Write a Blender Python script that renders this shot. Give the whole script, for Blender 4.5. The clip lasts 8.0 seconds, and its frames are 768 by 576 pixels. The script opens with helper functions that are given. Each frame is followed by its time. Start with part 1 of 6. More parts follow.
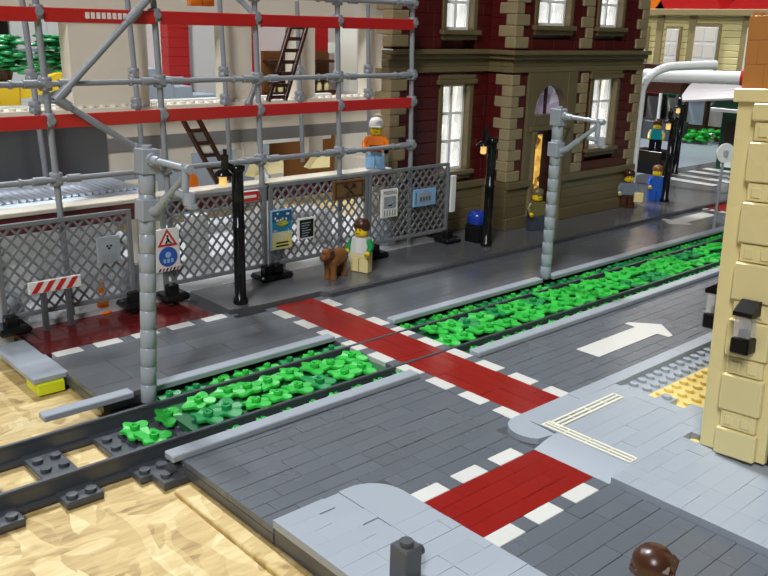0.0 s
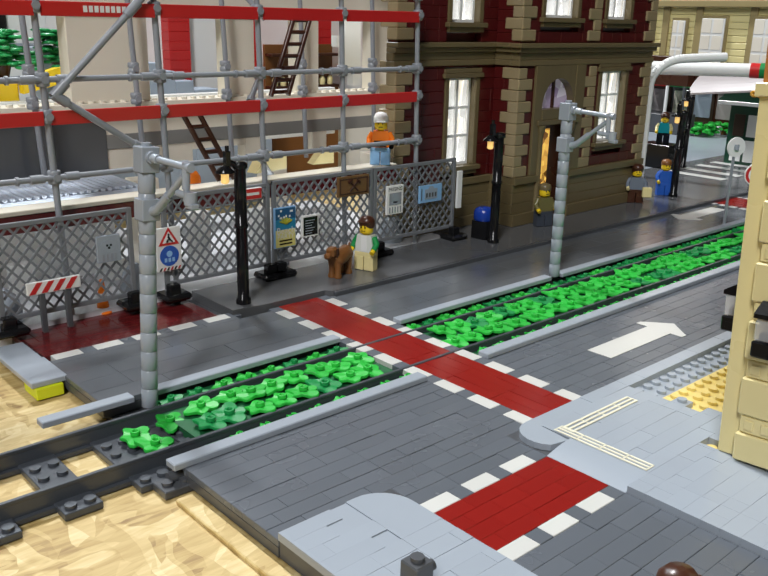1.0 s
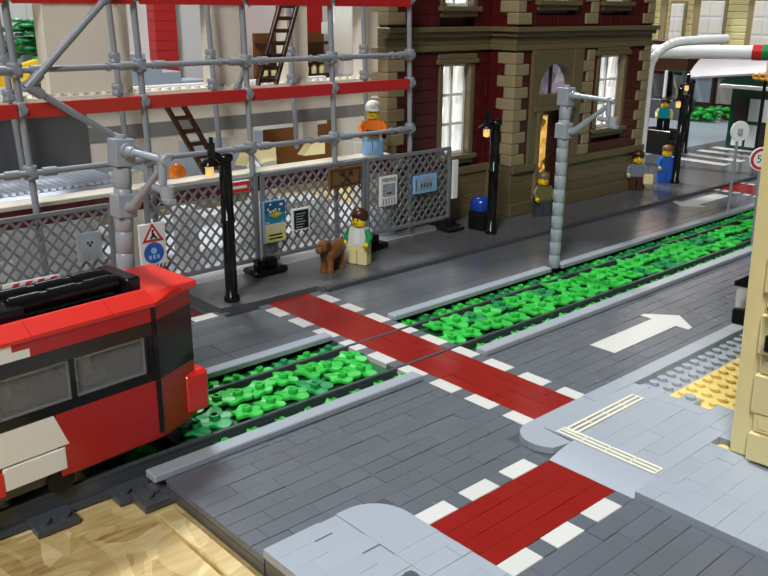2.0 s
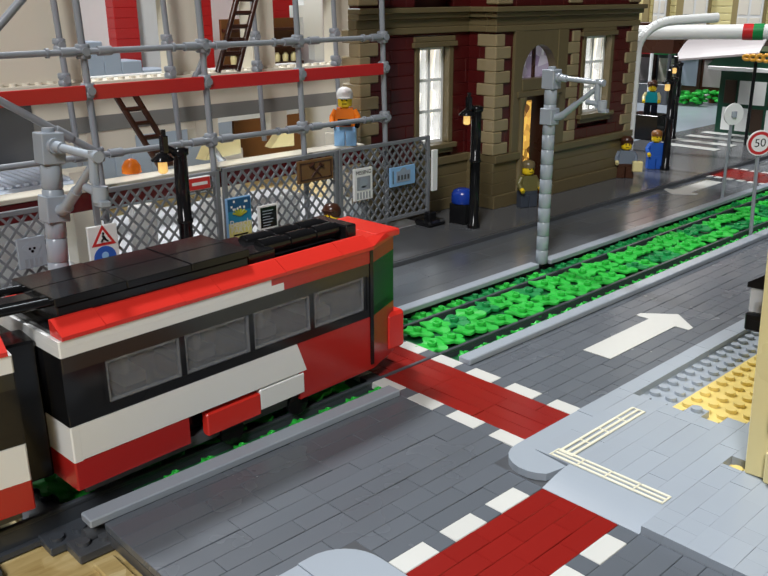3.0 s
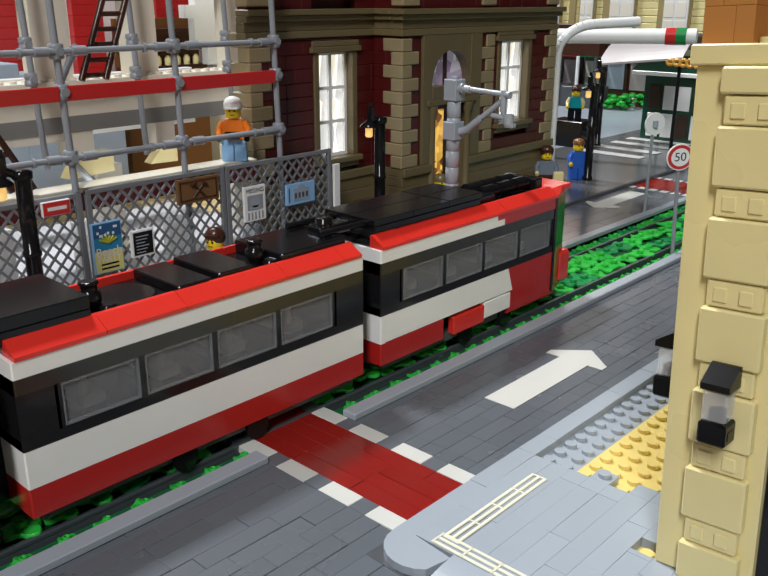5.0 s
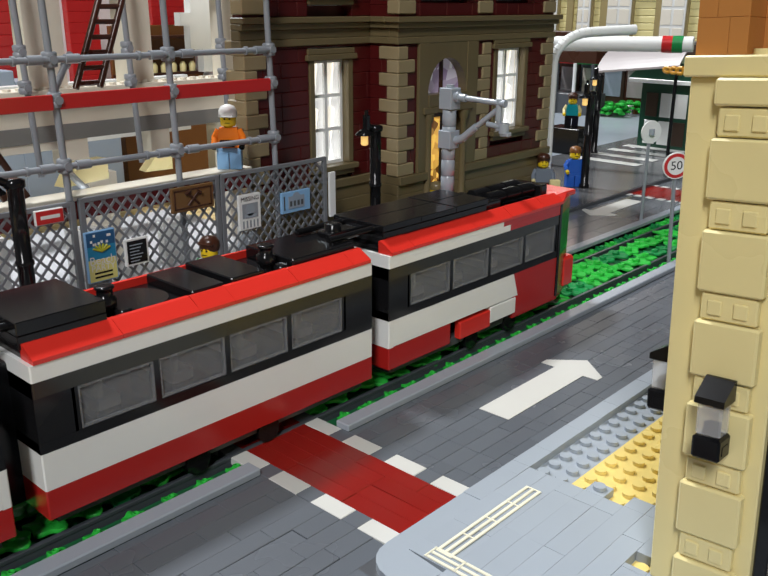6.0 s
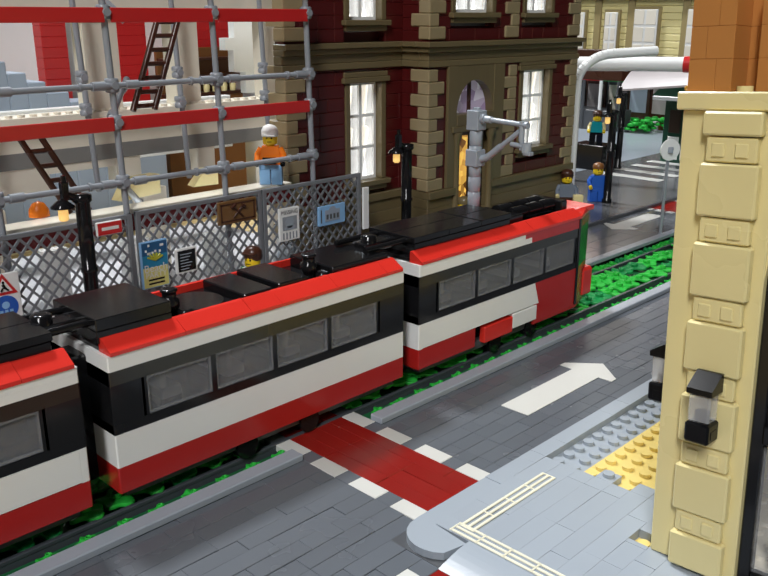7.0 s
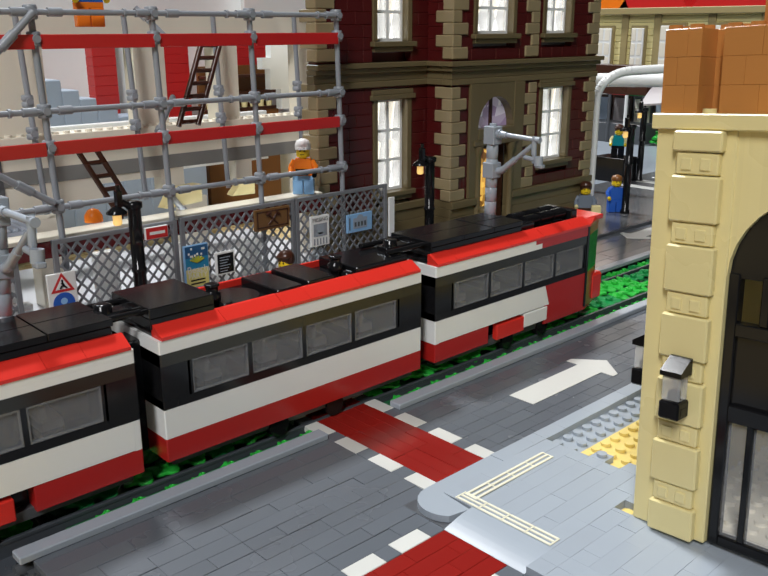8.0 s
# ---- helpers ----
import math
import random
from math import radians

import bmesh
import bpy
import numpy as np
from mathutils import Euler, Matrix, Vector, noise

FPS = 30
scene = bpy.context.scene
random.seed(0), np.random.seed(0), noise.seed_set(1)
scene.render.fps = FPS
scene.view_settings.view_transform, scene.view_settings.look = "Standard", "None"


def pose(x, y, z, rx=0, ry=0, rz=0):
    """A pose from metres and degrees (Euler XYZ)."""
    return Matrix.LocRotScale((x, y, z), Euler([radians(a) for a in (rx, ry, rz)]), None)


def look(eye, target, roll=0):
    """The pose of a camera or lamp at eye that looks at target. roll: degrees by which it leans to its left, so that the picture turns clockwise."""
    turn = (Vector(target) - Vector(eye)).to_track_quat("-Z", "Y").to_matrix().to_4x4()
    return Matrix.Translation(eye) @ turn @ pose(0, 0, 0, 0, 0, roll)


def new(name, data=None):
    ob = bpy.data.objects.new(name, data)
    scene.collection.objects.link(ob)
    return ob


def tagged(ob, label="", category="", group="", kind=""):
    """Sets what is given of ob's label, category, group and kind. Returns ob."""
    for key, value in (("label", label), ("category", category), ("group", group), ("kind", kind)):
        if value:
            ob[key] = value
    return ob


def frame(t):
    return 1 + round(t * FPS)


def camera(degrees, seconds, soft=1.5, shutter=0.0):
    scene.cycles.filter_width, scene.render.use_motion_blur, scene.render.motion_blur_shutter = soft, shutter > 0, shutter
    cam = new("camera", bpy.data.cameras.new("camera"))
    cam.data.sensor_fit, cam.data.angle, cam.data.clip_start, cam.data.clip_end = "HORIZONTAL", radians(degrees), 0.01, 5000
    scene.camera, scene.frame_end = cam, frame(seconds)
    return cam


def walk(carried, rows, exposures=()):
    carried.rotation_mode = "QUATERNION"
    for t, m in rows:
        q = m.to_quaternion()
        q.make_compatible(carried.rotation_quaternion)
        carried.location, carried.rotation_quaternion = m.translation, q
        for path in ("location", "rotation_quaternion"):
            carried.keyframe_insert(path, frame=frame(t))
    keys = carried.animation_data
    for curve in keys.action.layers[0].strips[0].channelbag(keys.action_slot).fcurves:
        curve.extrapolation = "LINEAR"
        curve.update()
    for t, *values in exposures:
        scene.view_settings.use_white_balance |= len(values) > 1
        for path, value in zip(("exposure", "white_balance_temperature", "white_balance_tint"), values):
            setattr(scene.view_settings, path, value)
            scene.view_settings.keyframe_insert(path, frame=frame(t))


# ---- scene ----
cam = camera(48.5, 8.0)
PATH = [
    (0, (-0.313, -0.235, 0.183), (0.977, 1.176, -0.406), 1.5),
    (0.5, (-0.311, -0.23, 0.182), (0.978, 1.179, -0.414), 1.5),
    (1, (-0.306, -0.224, 0.183), (0.976, 1.187, -0.421), 1.3),
    (2.5, (-0.274, -0.199, 0.175), (1.011, 1.196, -0.461), 0.0),
    (3, (-0.255, -0.184, 0.172), (1.043, 1.195, -0.473), -0.4),
    (3.5, (-0.241, -0.181, 0.173), (1.075, 1.178, -0.478), -0.6),
    (4, (-0.224, -0.177, 0.173), (1.117, 1.155, -0.48), -0.6),
    (4.5, (-0.203, -0.168, 0.172), (1.164, 1.137, -0.482), -0.4),
    (4.7, (-0.198, -0.165, 0.173), (1.186, 1.121, -0.482), -0.0),
    (6, (-0.191, -0.164, 0.175), (1.207, 1.117, -0.462), 0.3),
    (6.5, (-0.204, -0.172, 0.179), (1.179, 1.132, -0.444), 0.2),
    (7, (-0.219, -0.188, 0.184), (1.14, 1.147, -0.425), 0.1),
    (7.5, (-0.233, -0.209, 0.188), (1.1, 1.158, -0.407), -0.1),
    (8, (-0.245, -0.224, 0.191), (1.064, 1.171, -0.392), -0.1),
]
walk(cam, [(t, look(eye, target, roll)) for t, eye, target, roll in PATH])

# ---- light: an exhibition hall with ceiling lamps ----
U = 0.008  # one stud of the building system, in metres


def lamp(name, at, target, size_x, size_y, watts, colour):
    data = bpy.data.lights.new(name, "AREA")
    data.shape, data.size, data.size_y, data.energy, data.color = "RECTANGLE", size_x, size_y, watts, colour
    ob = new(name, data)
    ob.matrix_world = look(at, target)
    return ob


COOL = (0.90, 0.97, 1.0)
lamp("ceiling_lamp_key", (0.35, 1.75, 2.95), (0.2, 0.2, 0.0), 0.35, 0.35, 108, (0.98, 0.99, 1.0))
lamp("ceiling_lamp_front", (-2.2, -1.35, 2.8), (0.2, 0.2, 0.0), 0.6, 1.6, 108, (0.985, 0.99, 1.0))
lamp("ceiling_lamp_far", (0.7, 4.2, 3.3), (0.7, 4.2, 0.0), 2.2, 1.6, 130, (0.82, 0.93, 1.0))
# East lamp is an added helper that lays sheen on the far road.
lamp("added_sheen_lamp_east", (10.5, 7.0, 3.3), (10.5, 7.0, 0.0), 5.0, 5.0, 230, (1.0, 0.94, 0.86))
world = bpy.data.worlds.new("hall_air")
world.use_nodes = True
world.node_tree.nodes["Background"].inputs[0].default_value = (0.95, 0.98, 1.0, 1)
world.node_tree.nodes["Background"].inputs[1].default_value = 0.3
scene.world = world
scene.view_settings.exposure = 0.0


# ---- materials ----
def nodes_of(name):
    mat = bpy.data.materials.new(name)
    mat.use_nodes = True
    return mat, mat.node_tree.nodes, mat.node_tree.links, mat.node_tree.nodes["Principled BSDF"]


def plastic(name, colour, rough=0.24, vary=0.06, bump=0.025, grime=0.05):
    """Moulded plastic: slight tint from piece to piece, handling marks, a faint unevenness of the surface."""
    mat, n, l, b = nodes_of(name)
    info = n.new("ShaderNodeObjectInfo")
    wide = n.new("ShaderNodeTexNoise")
    wide.inputs["Scale"].default_value, wide.inputs["Detail"].default_value = 28, 3
    geo = n.new("ShaderNodeNewGeometry")
    l.new(geo.outputs["Position"], wide.inputs["Vector"])
    isl = n.new("ShaderNodeMath")
    isl.operation = "ADD"
    l.new(info.outputs["Random"], isl.inputs[0])
    l.new(geo.outputs["Random Per Island"], isl.inputs[1])
    val = n.new("ShaderNodeMapRange")
    val.inputs["From Min"].default_value, val.inputs["From Max"].default_value = 0, 2
    val.inputs["To Min"].default_value, val.inputs["To Max"].default_value = 1 - vary, 1 + vary
    l.new(isl.outputs[0], val.inputs["Value"])
    hsv = n.new("ShaderNodeHueSaturation")
    hsv.inputs["Color"].default_value = (*colour, 1)
    l.new(val.outputs[0], hsv.inputs["Value"])
    mix = n.new("ShaderNodeMixRGB")
    mix.blend_type = "MULTIPLY"
    mix.inputs["Color2"].default_value = (0.72, 0.7, 0.68, 1)
    ramp = n.new("ShaderNodeMapRange")
    ramp.inputs["From Min"].default_value, ramp.inputs["From Max"].default_value = 0.5, 0.75
    ramp.inputs["To Max"].default_value = grime * 2
    l.new(wide.outputs["Fac"], ramp.inputs["Value"])
    l.new(ramp.outputs[0], mix.inputs["Fac"])
    l.new(hsv.outputs["Color"], mix.inputs["Color1"])
    l.new(mix.outputs["Color"], b.inputs["Base Color"])
    rr = n.new("ShaderNodeMapRange")
    rr.inputs["From Min"].default_value, rr.inputs["From Max"].default_value = 0.3, 0.75
    rr.inputs["To Min"].default_value, rr.inputs["To Max"].default_value = rough * 0.92, rough * 1.12
    l.new(wide.outputs["Fac"], rr.inputs["Value"])
    l.new(rr.outputs[0], b.inputs["Roughness"])
    bp = n.new("ShaderNodeBump")
    bp.inputs["Strength"].default_value, bp.inputs["Distance"].default_value = bump, 0.0004
    l.new(wide.outputs["Fac"], bp.inputs["Height"])
    l.new(bp.outputs["Normal"], b.inputs["Normal"])
    return mat


def clear(name, colour=(1, 1, 1), rough=0.03, alpha=0.25):
    """Thin clear plastic: mostly see-through, with a gloss."""
    mat, n, l, b = nodes_of(name)
    b.inputs["Base Color"].default_value = (*colour, 1)
    b.inputs["Roughness"].default_value = rough
    b.inputs["Alpha"].default_value = alpha
    fine = n.new("ShaderNodeTexNoise")
    fine.inputs["Scale"].default_value = 90
    bp = n.new("ShaderNodeBump")
    bp.inputs["Strength"].default_value, bp.inputs["Distance"].default_value = 0.1, 0.0005
    l.new(fine.outputs["Fac"], bp.inputs["Height"])
    l.new(bp.outputs["Normal"], b.inputs["Normal"])
    return mat


def glowing(name, colour, strength):
    mat, n, l, b = nodes_of(name)
    b.inputs["Base Color"].default_value = (*colour, 1)
    b.inputs["Emission Color"].default_value = (*colour, 1)
    b.inputs["Emission Strength"].default_value = strength
    return mat


def osb():
    """Oriented strand board: overlapping wood flakes in two directions, glued and pale."""
    mat, n, l, b = nodes_of("strand_board")
    geo = n.new("ShaderNodeNewGeometry")
    warp = n.new("ShaderNodeTexNoise")
    warp.inputs["Scale"].default_value, warp.inputs["Detail"].default_value = 14, 3
    l.new(geo.outputs["Position"], warp.inputs["Vector"])
    last = None
    tones = []
    for turn, sx, sy in ((35, 42, 150), (112, 160, 48), (70, 70, 230)):
        mp = n.new("ShaderNodeMapping")
        mp.inputs["Rotation"].default_value = (0, 0, radians(turn))
        mp.inputs["Scale"].default_value = (sx, sy, 1)
        add = n.new("ShaderNodeMixRGB")
        add.blend_type = "ADD"
        add.inputs["Fac"].default_value = 0.03
        l.new(geo.outputs["Position"], add.inputs["Color1"])
        l.new(warp.outputs["Color"], add.inputs["Color2"])
        l.new(add.outputs["Color"], mp.inputs["Vector"])
        v = n.new("ShaderNodeTexVoronoi")
        v.inputs["Scale"].default_value = 1.0
        l.new(mp.outputs["Vector"], v.inputs["Vector"])
        tones.append(v)
    mixer = n.new("ShaderNodeTexNoise")
    mixer.inputs["Scale"].default_value = 46
    l.new(geo.outputs["Position"], mixer.inputs["Vector"])
    step = n.new("ShaderNodeValToRGB")
    step.color_ramp.elements[0].position, step.color_ramp.elements[1].position = 0.48, 0.52
    l.new(mixer.outputs["Fac"], step.inputs["Fac"])
    pick = n.new("ShaderNodeMixRGB")
    l.new(step.outputs["Color"], pick.inputs["Fac"])
    l.new(tones[0].outputs["Color"], pick.inputs["Color1"])
    l.new(tones[1].outputs["Color"], pick.inputs["Color2"])
    pick2 = n.new("ShaderNodeMixRGB")
    pick2.inputs["Fac"].default_value = 0.3
    l.new(pick.outputs["Color"], pick2.inputs["Color1"])
    l.new(tones[2].outputs["Color"], pick2.inputs["Color2"])
    bw = n.new("ShaderNodeRGBToBW")
    l.new(pick2.outputs["Color"], bw.inputs["Color"])
    grain = n.new("ShaderNodeTexNoise")
    grain.inputs["Scale"].default_value, grain.inputs["Detail"].default_value = 1.0, 5
    gm = n.new("ShaderNodeMapping")
    gm.inputs["Rotation"].default_value = (0, 0, radians(35))
    gm.inputs["Scale"].default_value = (60, 420, 60)
    l.new(geo.outputs["Position"], gm.inputs["Vector"])
    l.new(gm.outputs["Vector"], grain.inputs["Vector"])
    soft = n.new("ShaderNodeMath")
    soft.operation = "MULTIPLY"
    soft.inputs[1].default_value = 0.85
    l.new(bw.outputs["Val"], soft.inputs[0])
    tot = n.new("ShaderNodeMath")
    tot.operation = "MULTIPLY_ADD"
    tot.inputs[1].default_value = 0.5
    l.new(grain.outputs["Fac"], tot.inputs[0])
    l.new(soft.outputs[0], tot.inputs[2])
    cr = n.new("ShaderNodeValToRGB")
    e = cr.color_ramp.elements
    e[0].position, e[0].color = 0.25, (0.20, 0.105, 0.035, 1)
    e[1].position, e[1].color = 1.0, (0.74, 0.61, 0.33, 1)
    m1 = cr.color_ramp.elements.new(0.5)
    m1.color = (0.46, 0.32, 0.115, 1)
    m2 = cr.color_ramp.elements.new(0.75)
    m2.color = (0.60, 0.45, 0.195, 1)
    l.new(tot.outputs[0], cr.inputs["Fac"])
    l.new(cr.outputs["Color"], b.inputs["Base Color"])
    b.inputs["Roughness"].default_value = 0.6
    bp = n.new("ShaderNodeBump")
    bp.inputs["Strength"].default_value, bp.inputs["Distance"].default_value = 0.35, 0.0008
    l.new(bw.outputs["Val"], bp.inputs["Height"])
    l.new(bp.outputs["Normal"], b.inputs["Normal"])
    return mat


def painted(name, colour, rough=0.7):
    mat, n, l, b = nodes_of(name)
    geo = n.new("ShaderNodeNewGeometry")
    t = n.new("ShaderNodeTexNoise")
    t.inputs["Scale"].default_value, t.inputs["Detail"].default_value = 2.5, 6
    l.new(geo.outputs["Position"], t.inputs["Vector"])
    cr = n.new("ShaderNodeValToRGB")
    cr.color_ramp.elements[0].color = (*[c * 0.82 for c in colour], 1)
    cr.color_ramp.elements[1].color = (*colour, 1)
    l.new(t.outputs["Fac"], cr.inputs["Fac"])
    l.new(cr.outputs["Color"], b.inputs["Base Color"])
    b.inputs["Roughness"].default_value = rough
    return mat


ROAD = plastic("dark_grey_tile", (0.112, 0.125, 0.145), 0.26, 0.10, 0.04)
FARROAD = plastic("worn_grey_tile", (0.118, 0.128, 0.142), 0.17, 0.09, 0.04)
DARK = plastic("dark_grey_plastic", (0.075, 0.08, 0.088), 0.3)
RAIL = plastic("rail_grey", (0.06, 0.068, 0.08), 0.3)
LIGHT = plastic("light_grey_plastic", (0.33, 0.37, 0.42), 0.24, 0.04)
STEEL = plastic("scaffold_grey", (0.27, 0.29, 0.32), 0.3, 0.05)
# White dimmed in colour, since whites on the ground come out overlit.
ROADWHITE = plastic("dimmed_white_tile", (0.60, 0.60, 0.57), 0.25, 0.06)
# Scaffold grey made darker: the shade along the fence is in this colour.
SHADEDFENCE = plastic("shaded_fence_grey", (0.175, 0.185, 0.20), 0.35, 0.05)
WHITE = plastic("white_plastic", (0.82, 0.83, 0.815), 0.25, 0.04)
CREAM = plastic("cream_plastic", (0.75, 0.70, 0.585), 0.3, 0.04)
RED = plastic("dark_red_tile", (0.24, 0.012, 0.009), 0.2, 0.08)
# Slab edge red; on the parking bay, red tile darkened to stand for shade.
DEEPSHADERED = plastic("deep_red_with_bay_shade", (0.105, 0.010, 0.011), 0.16, 0.15)
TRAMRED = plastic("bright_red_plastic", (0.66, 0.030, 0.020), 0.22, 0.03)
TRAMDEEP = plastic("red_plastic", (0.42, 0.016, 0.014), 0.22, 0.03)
BRICKRED = plastic("brick_red_plastic", (0.078, 0.007, 0.007), 0.3, 0.12)
BLACK = plastic("black_plastic", (0.009, 0.009, 0.010), 0.13, 0.1)
GREEN = plastic("bright_green_plastic", (0.026, 0.45, 0.05), 0.42, 0.14)
for satin in (GREEN, BLACK):
    satin.node_tree.nodes["Principled BSDF"].inputs["Specular IOR Level"].default_value = 0.3
DGREEN = plastic("deep_green_plastic", (0.010, 0.24, 0.06), 0.42, 0.15)
DGREEN.node_tree.nodes["Principled BSDF"].inputs["Specular IOR Level"].default_value = 0.3
TAN = plastic("tan_plastic", (0.78, 0.67, 0.33), 0.28, 0.05)
YELLOWTAN = plastic("warm_tan_plastic", (0.74, 0.58, 0.20), 0.28, 0.05)
OLIVE = plastic("dark_tan_plastic", (0.150, 0.115, 0.056), 0.3, 0.08)
QUOIN = plastic("sand_tan_plastic", (0.30, 0.235, 0.13), 0.3, 0.10)
ORANGEBROWN = plastic("orange_brown_plastic", (0.47, 0.20, 0.055), 0.25, 0.04)
BROWN = plastic("brown_plastic", (0.055, 0.019, 0.010), 0.28)
DOGBROWN = plastic("tawny_plastic", (0.19, 0.075, 0.02), 0.35)
YELLOW = plastic("yellow_plastic", (0.86, 0.60, 0.02), 0.25)
ORANGE = plastic("orange_plastic", (0.85, 0.20, 0.015), 0.25)
BLUE = plastic("blue_plastic", (0.02, 0.10, 0.46), 0.25)
SKYBLUE = plastic("light_blue_plastic", (0.25, 0.47, 0.75), 0.28)
TEAL = plastic("teal_plastic", (0.0, 0.32, 0.38), 0.28)
PALEBLUE = plastic("pale_blue_white", (0.62, 0.69, 0.80), 0.35)
BLUEGREY = plastic("sand_blue_plastic", (0.30, 0.36, 0.44), 0.4)
LIME = plastic("neon_yellow_plastic", (0.70, 0.78, 0.02), 0.25)
OSB = osb()
CLEAR = clear("clear_plastic", (0.9, 0.92, 0.95), 0.03, 0.1)
LANTERNGLASS = clear("lantern_clear_plastic", (0.92, 0.93, 0.95), 0.05, 0.28)
TINT = clear("smoked_glass", (0.10, 0.11, 0.12), 0.05, 0.45)
FROST = plastic("frosted_white_pane", (0.80, 0.77, 0.70), 0.2)
LAMPGLOW = glowing("warm_bulb", (1.0, 0.62, 0.2), 0.75)
DOORGLOW = glowing("lit_door_glass", (0.9, 0.42, 0.06), 0.4)
def mottled(name, dark, pale, scale, glow):
    """Cast coloured glass: cells of two tones, lit from behind where glow is set."""
    mat, n, l, b = nodes_of(name)
    geo = n.new("ShaderNodeNewGeometry")
    v = n.new("ShaderNodeTexVoronoi")
    v.inputs["Scale"].default_value = scale
    l.new(geo.outputs["Position"], v.inputs["Vector"])
    cr = n.new("ShaderNodeValToRGB")
    cr.color_ramp.elements[0].color, cr.color_ramp.elements[1].color = (*dark, 1), (*pale, 1)
    cr.color_ramp.elements[0].position, cr.color_ramp.elements[1].position = 0.25, 0.75
    bw = n.new("ShaderNodeRGBToBW")
    l.new(v.outputs["Color"], bw.inputs["Color"])
    l.new(bw.outputs["Val"], cr.inputs["Fac"])
    l.new(cr.outputs["Color"], b.inputs["Base Color"])
    l.new(cr.outputs["Color"], b.inputs["Emission Color"])
    b.inputs["Emission Strength"].default_value = glow
    b.inputs["Roughness"].default_value = 0.15
    return mat


AMBER = mottled("amber_door_glass", (0.10, 0.03, 0.004), (1.0, 0.55, 0.10), 190, 0.8)
WINDOWLIGHT = glowing("lit_room_behind_window", (1.0, 0.93, 0.80), 0.62)
CURTAIN = glowing("back_lit_curtain", (0.95, 0.95, 0.93), 0.5)
HALLWALL = painted("hall_wall_paint", (0.12, 0.124, 0.13))
HALLFLOOR = painted("hall_floor", (0.08, 0.08, 0.088), 0.5)


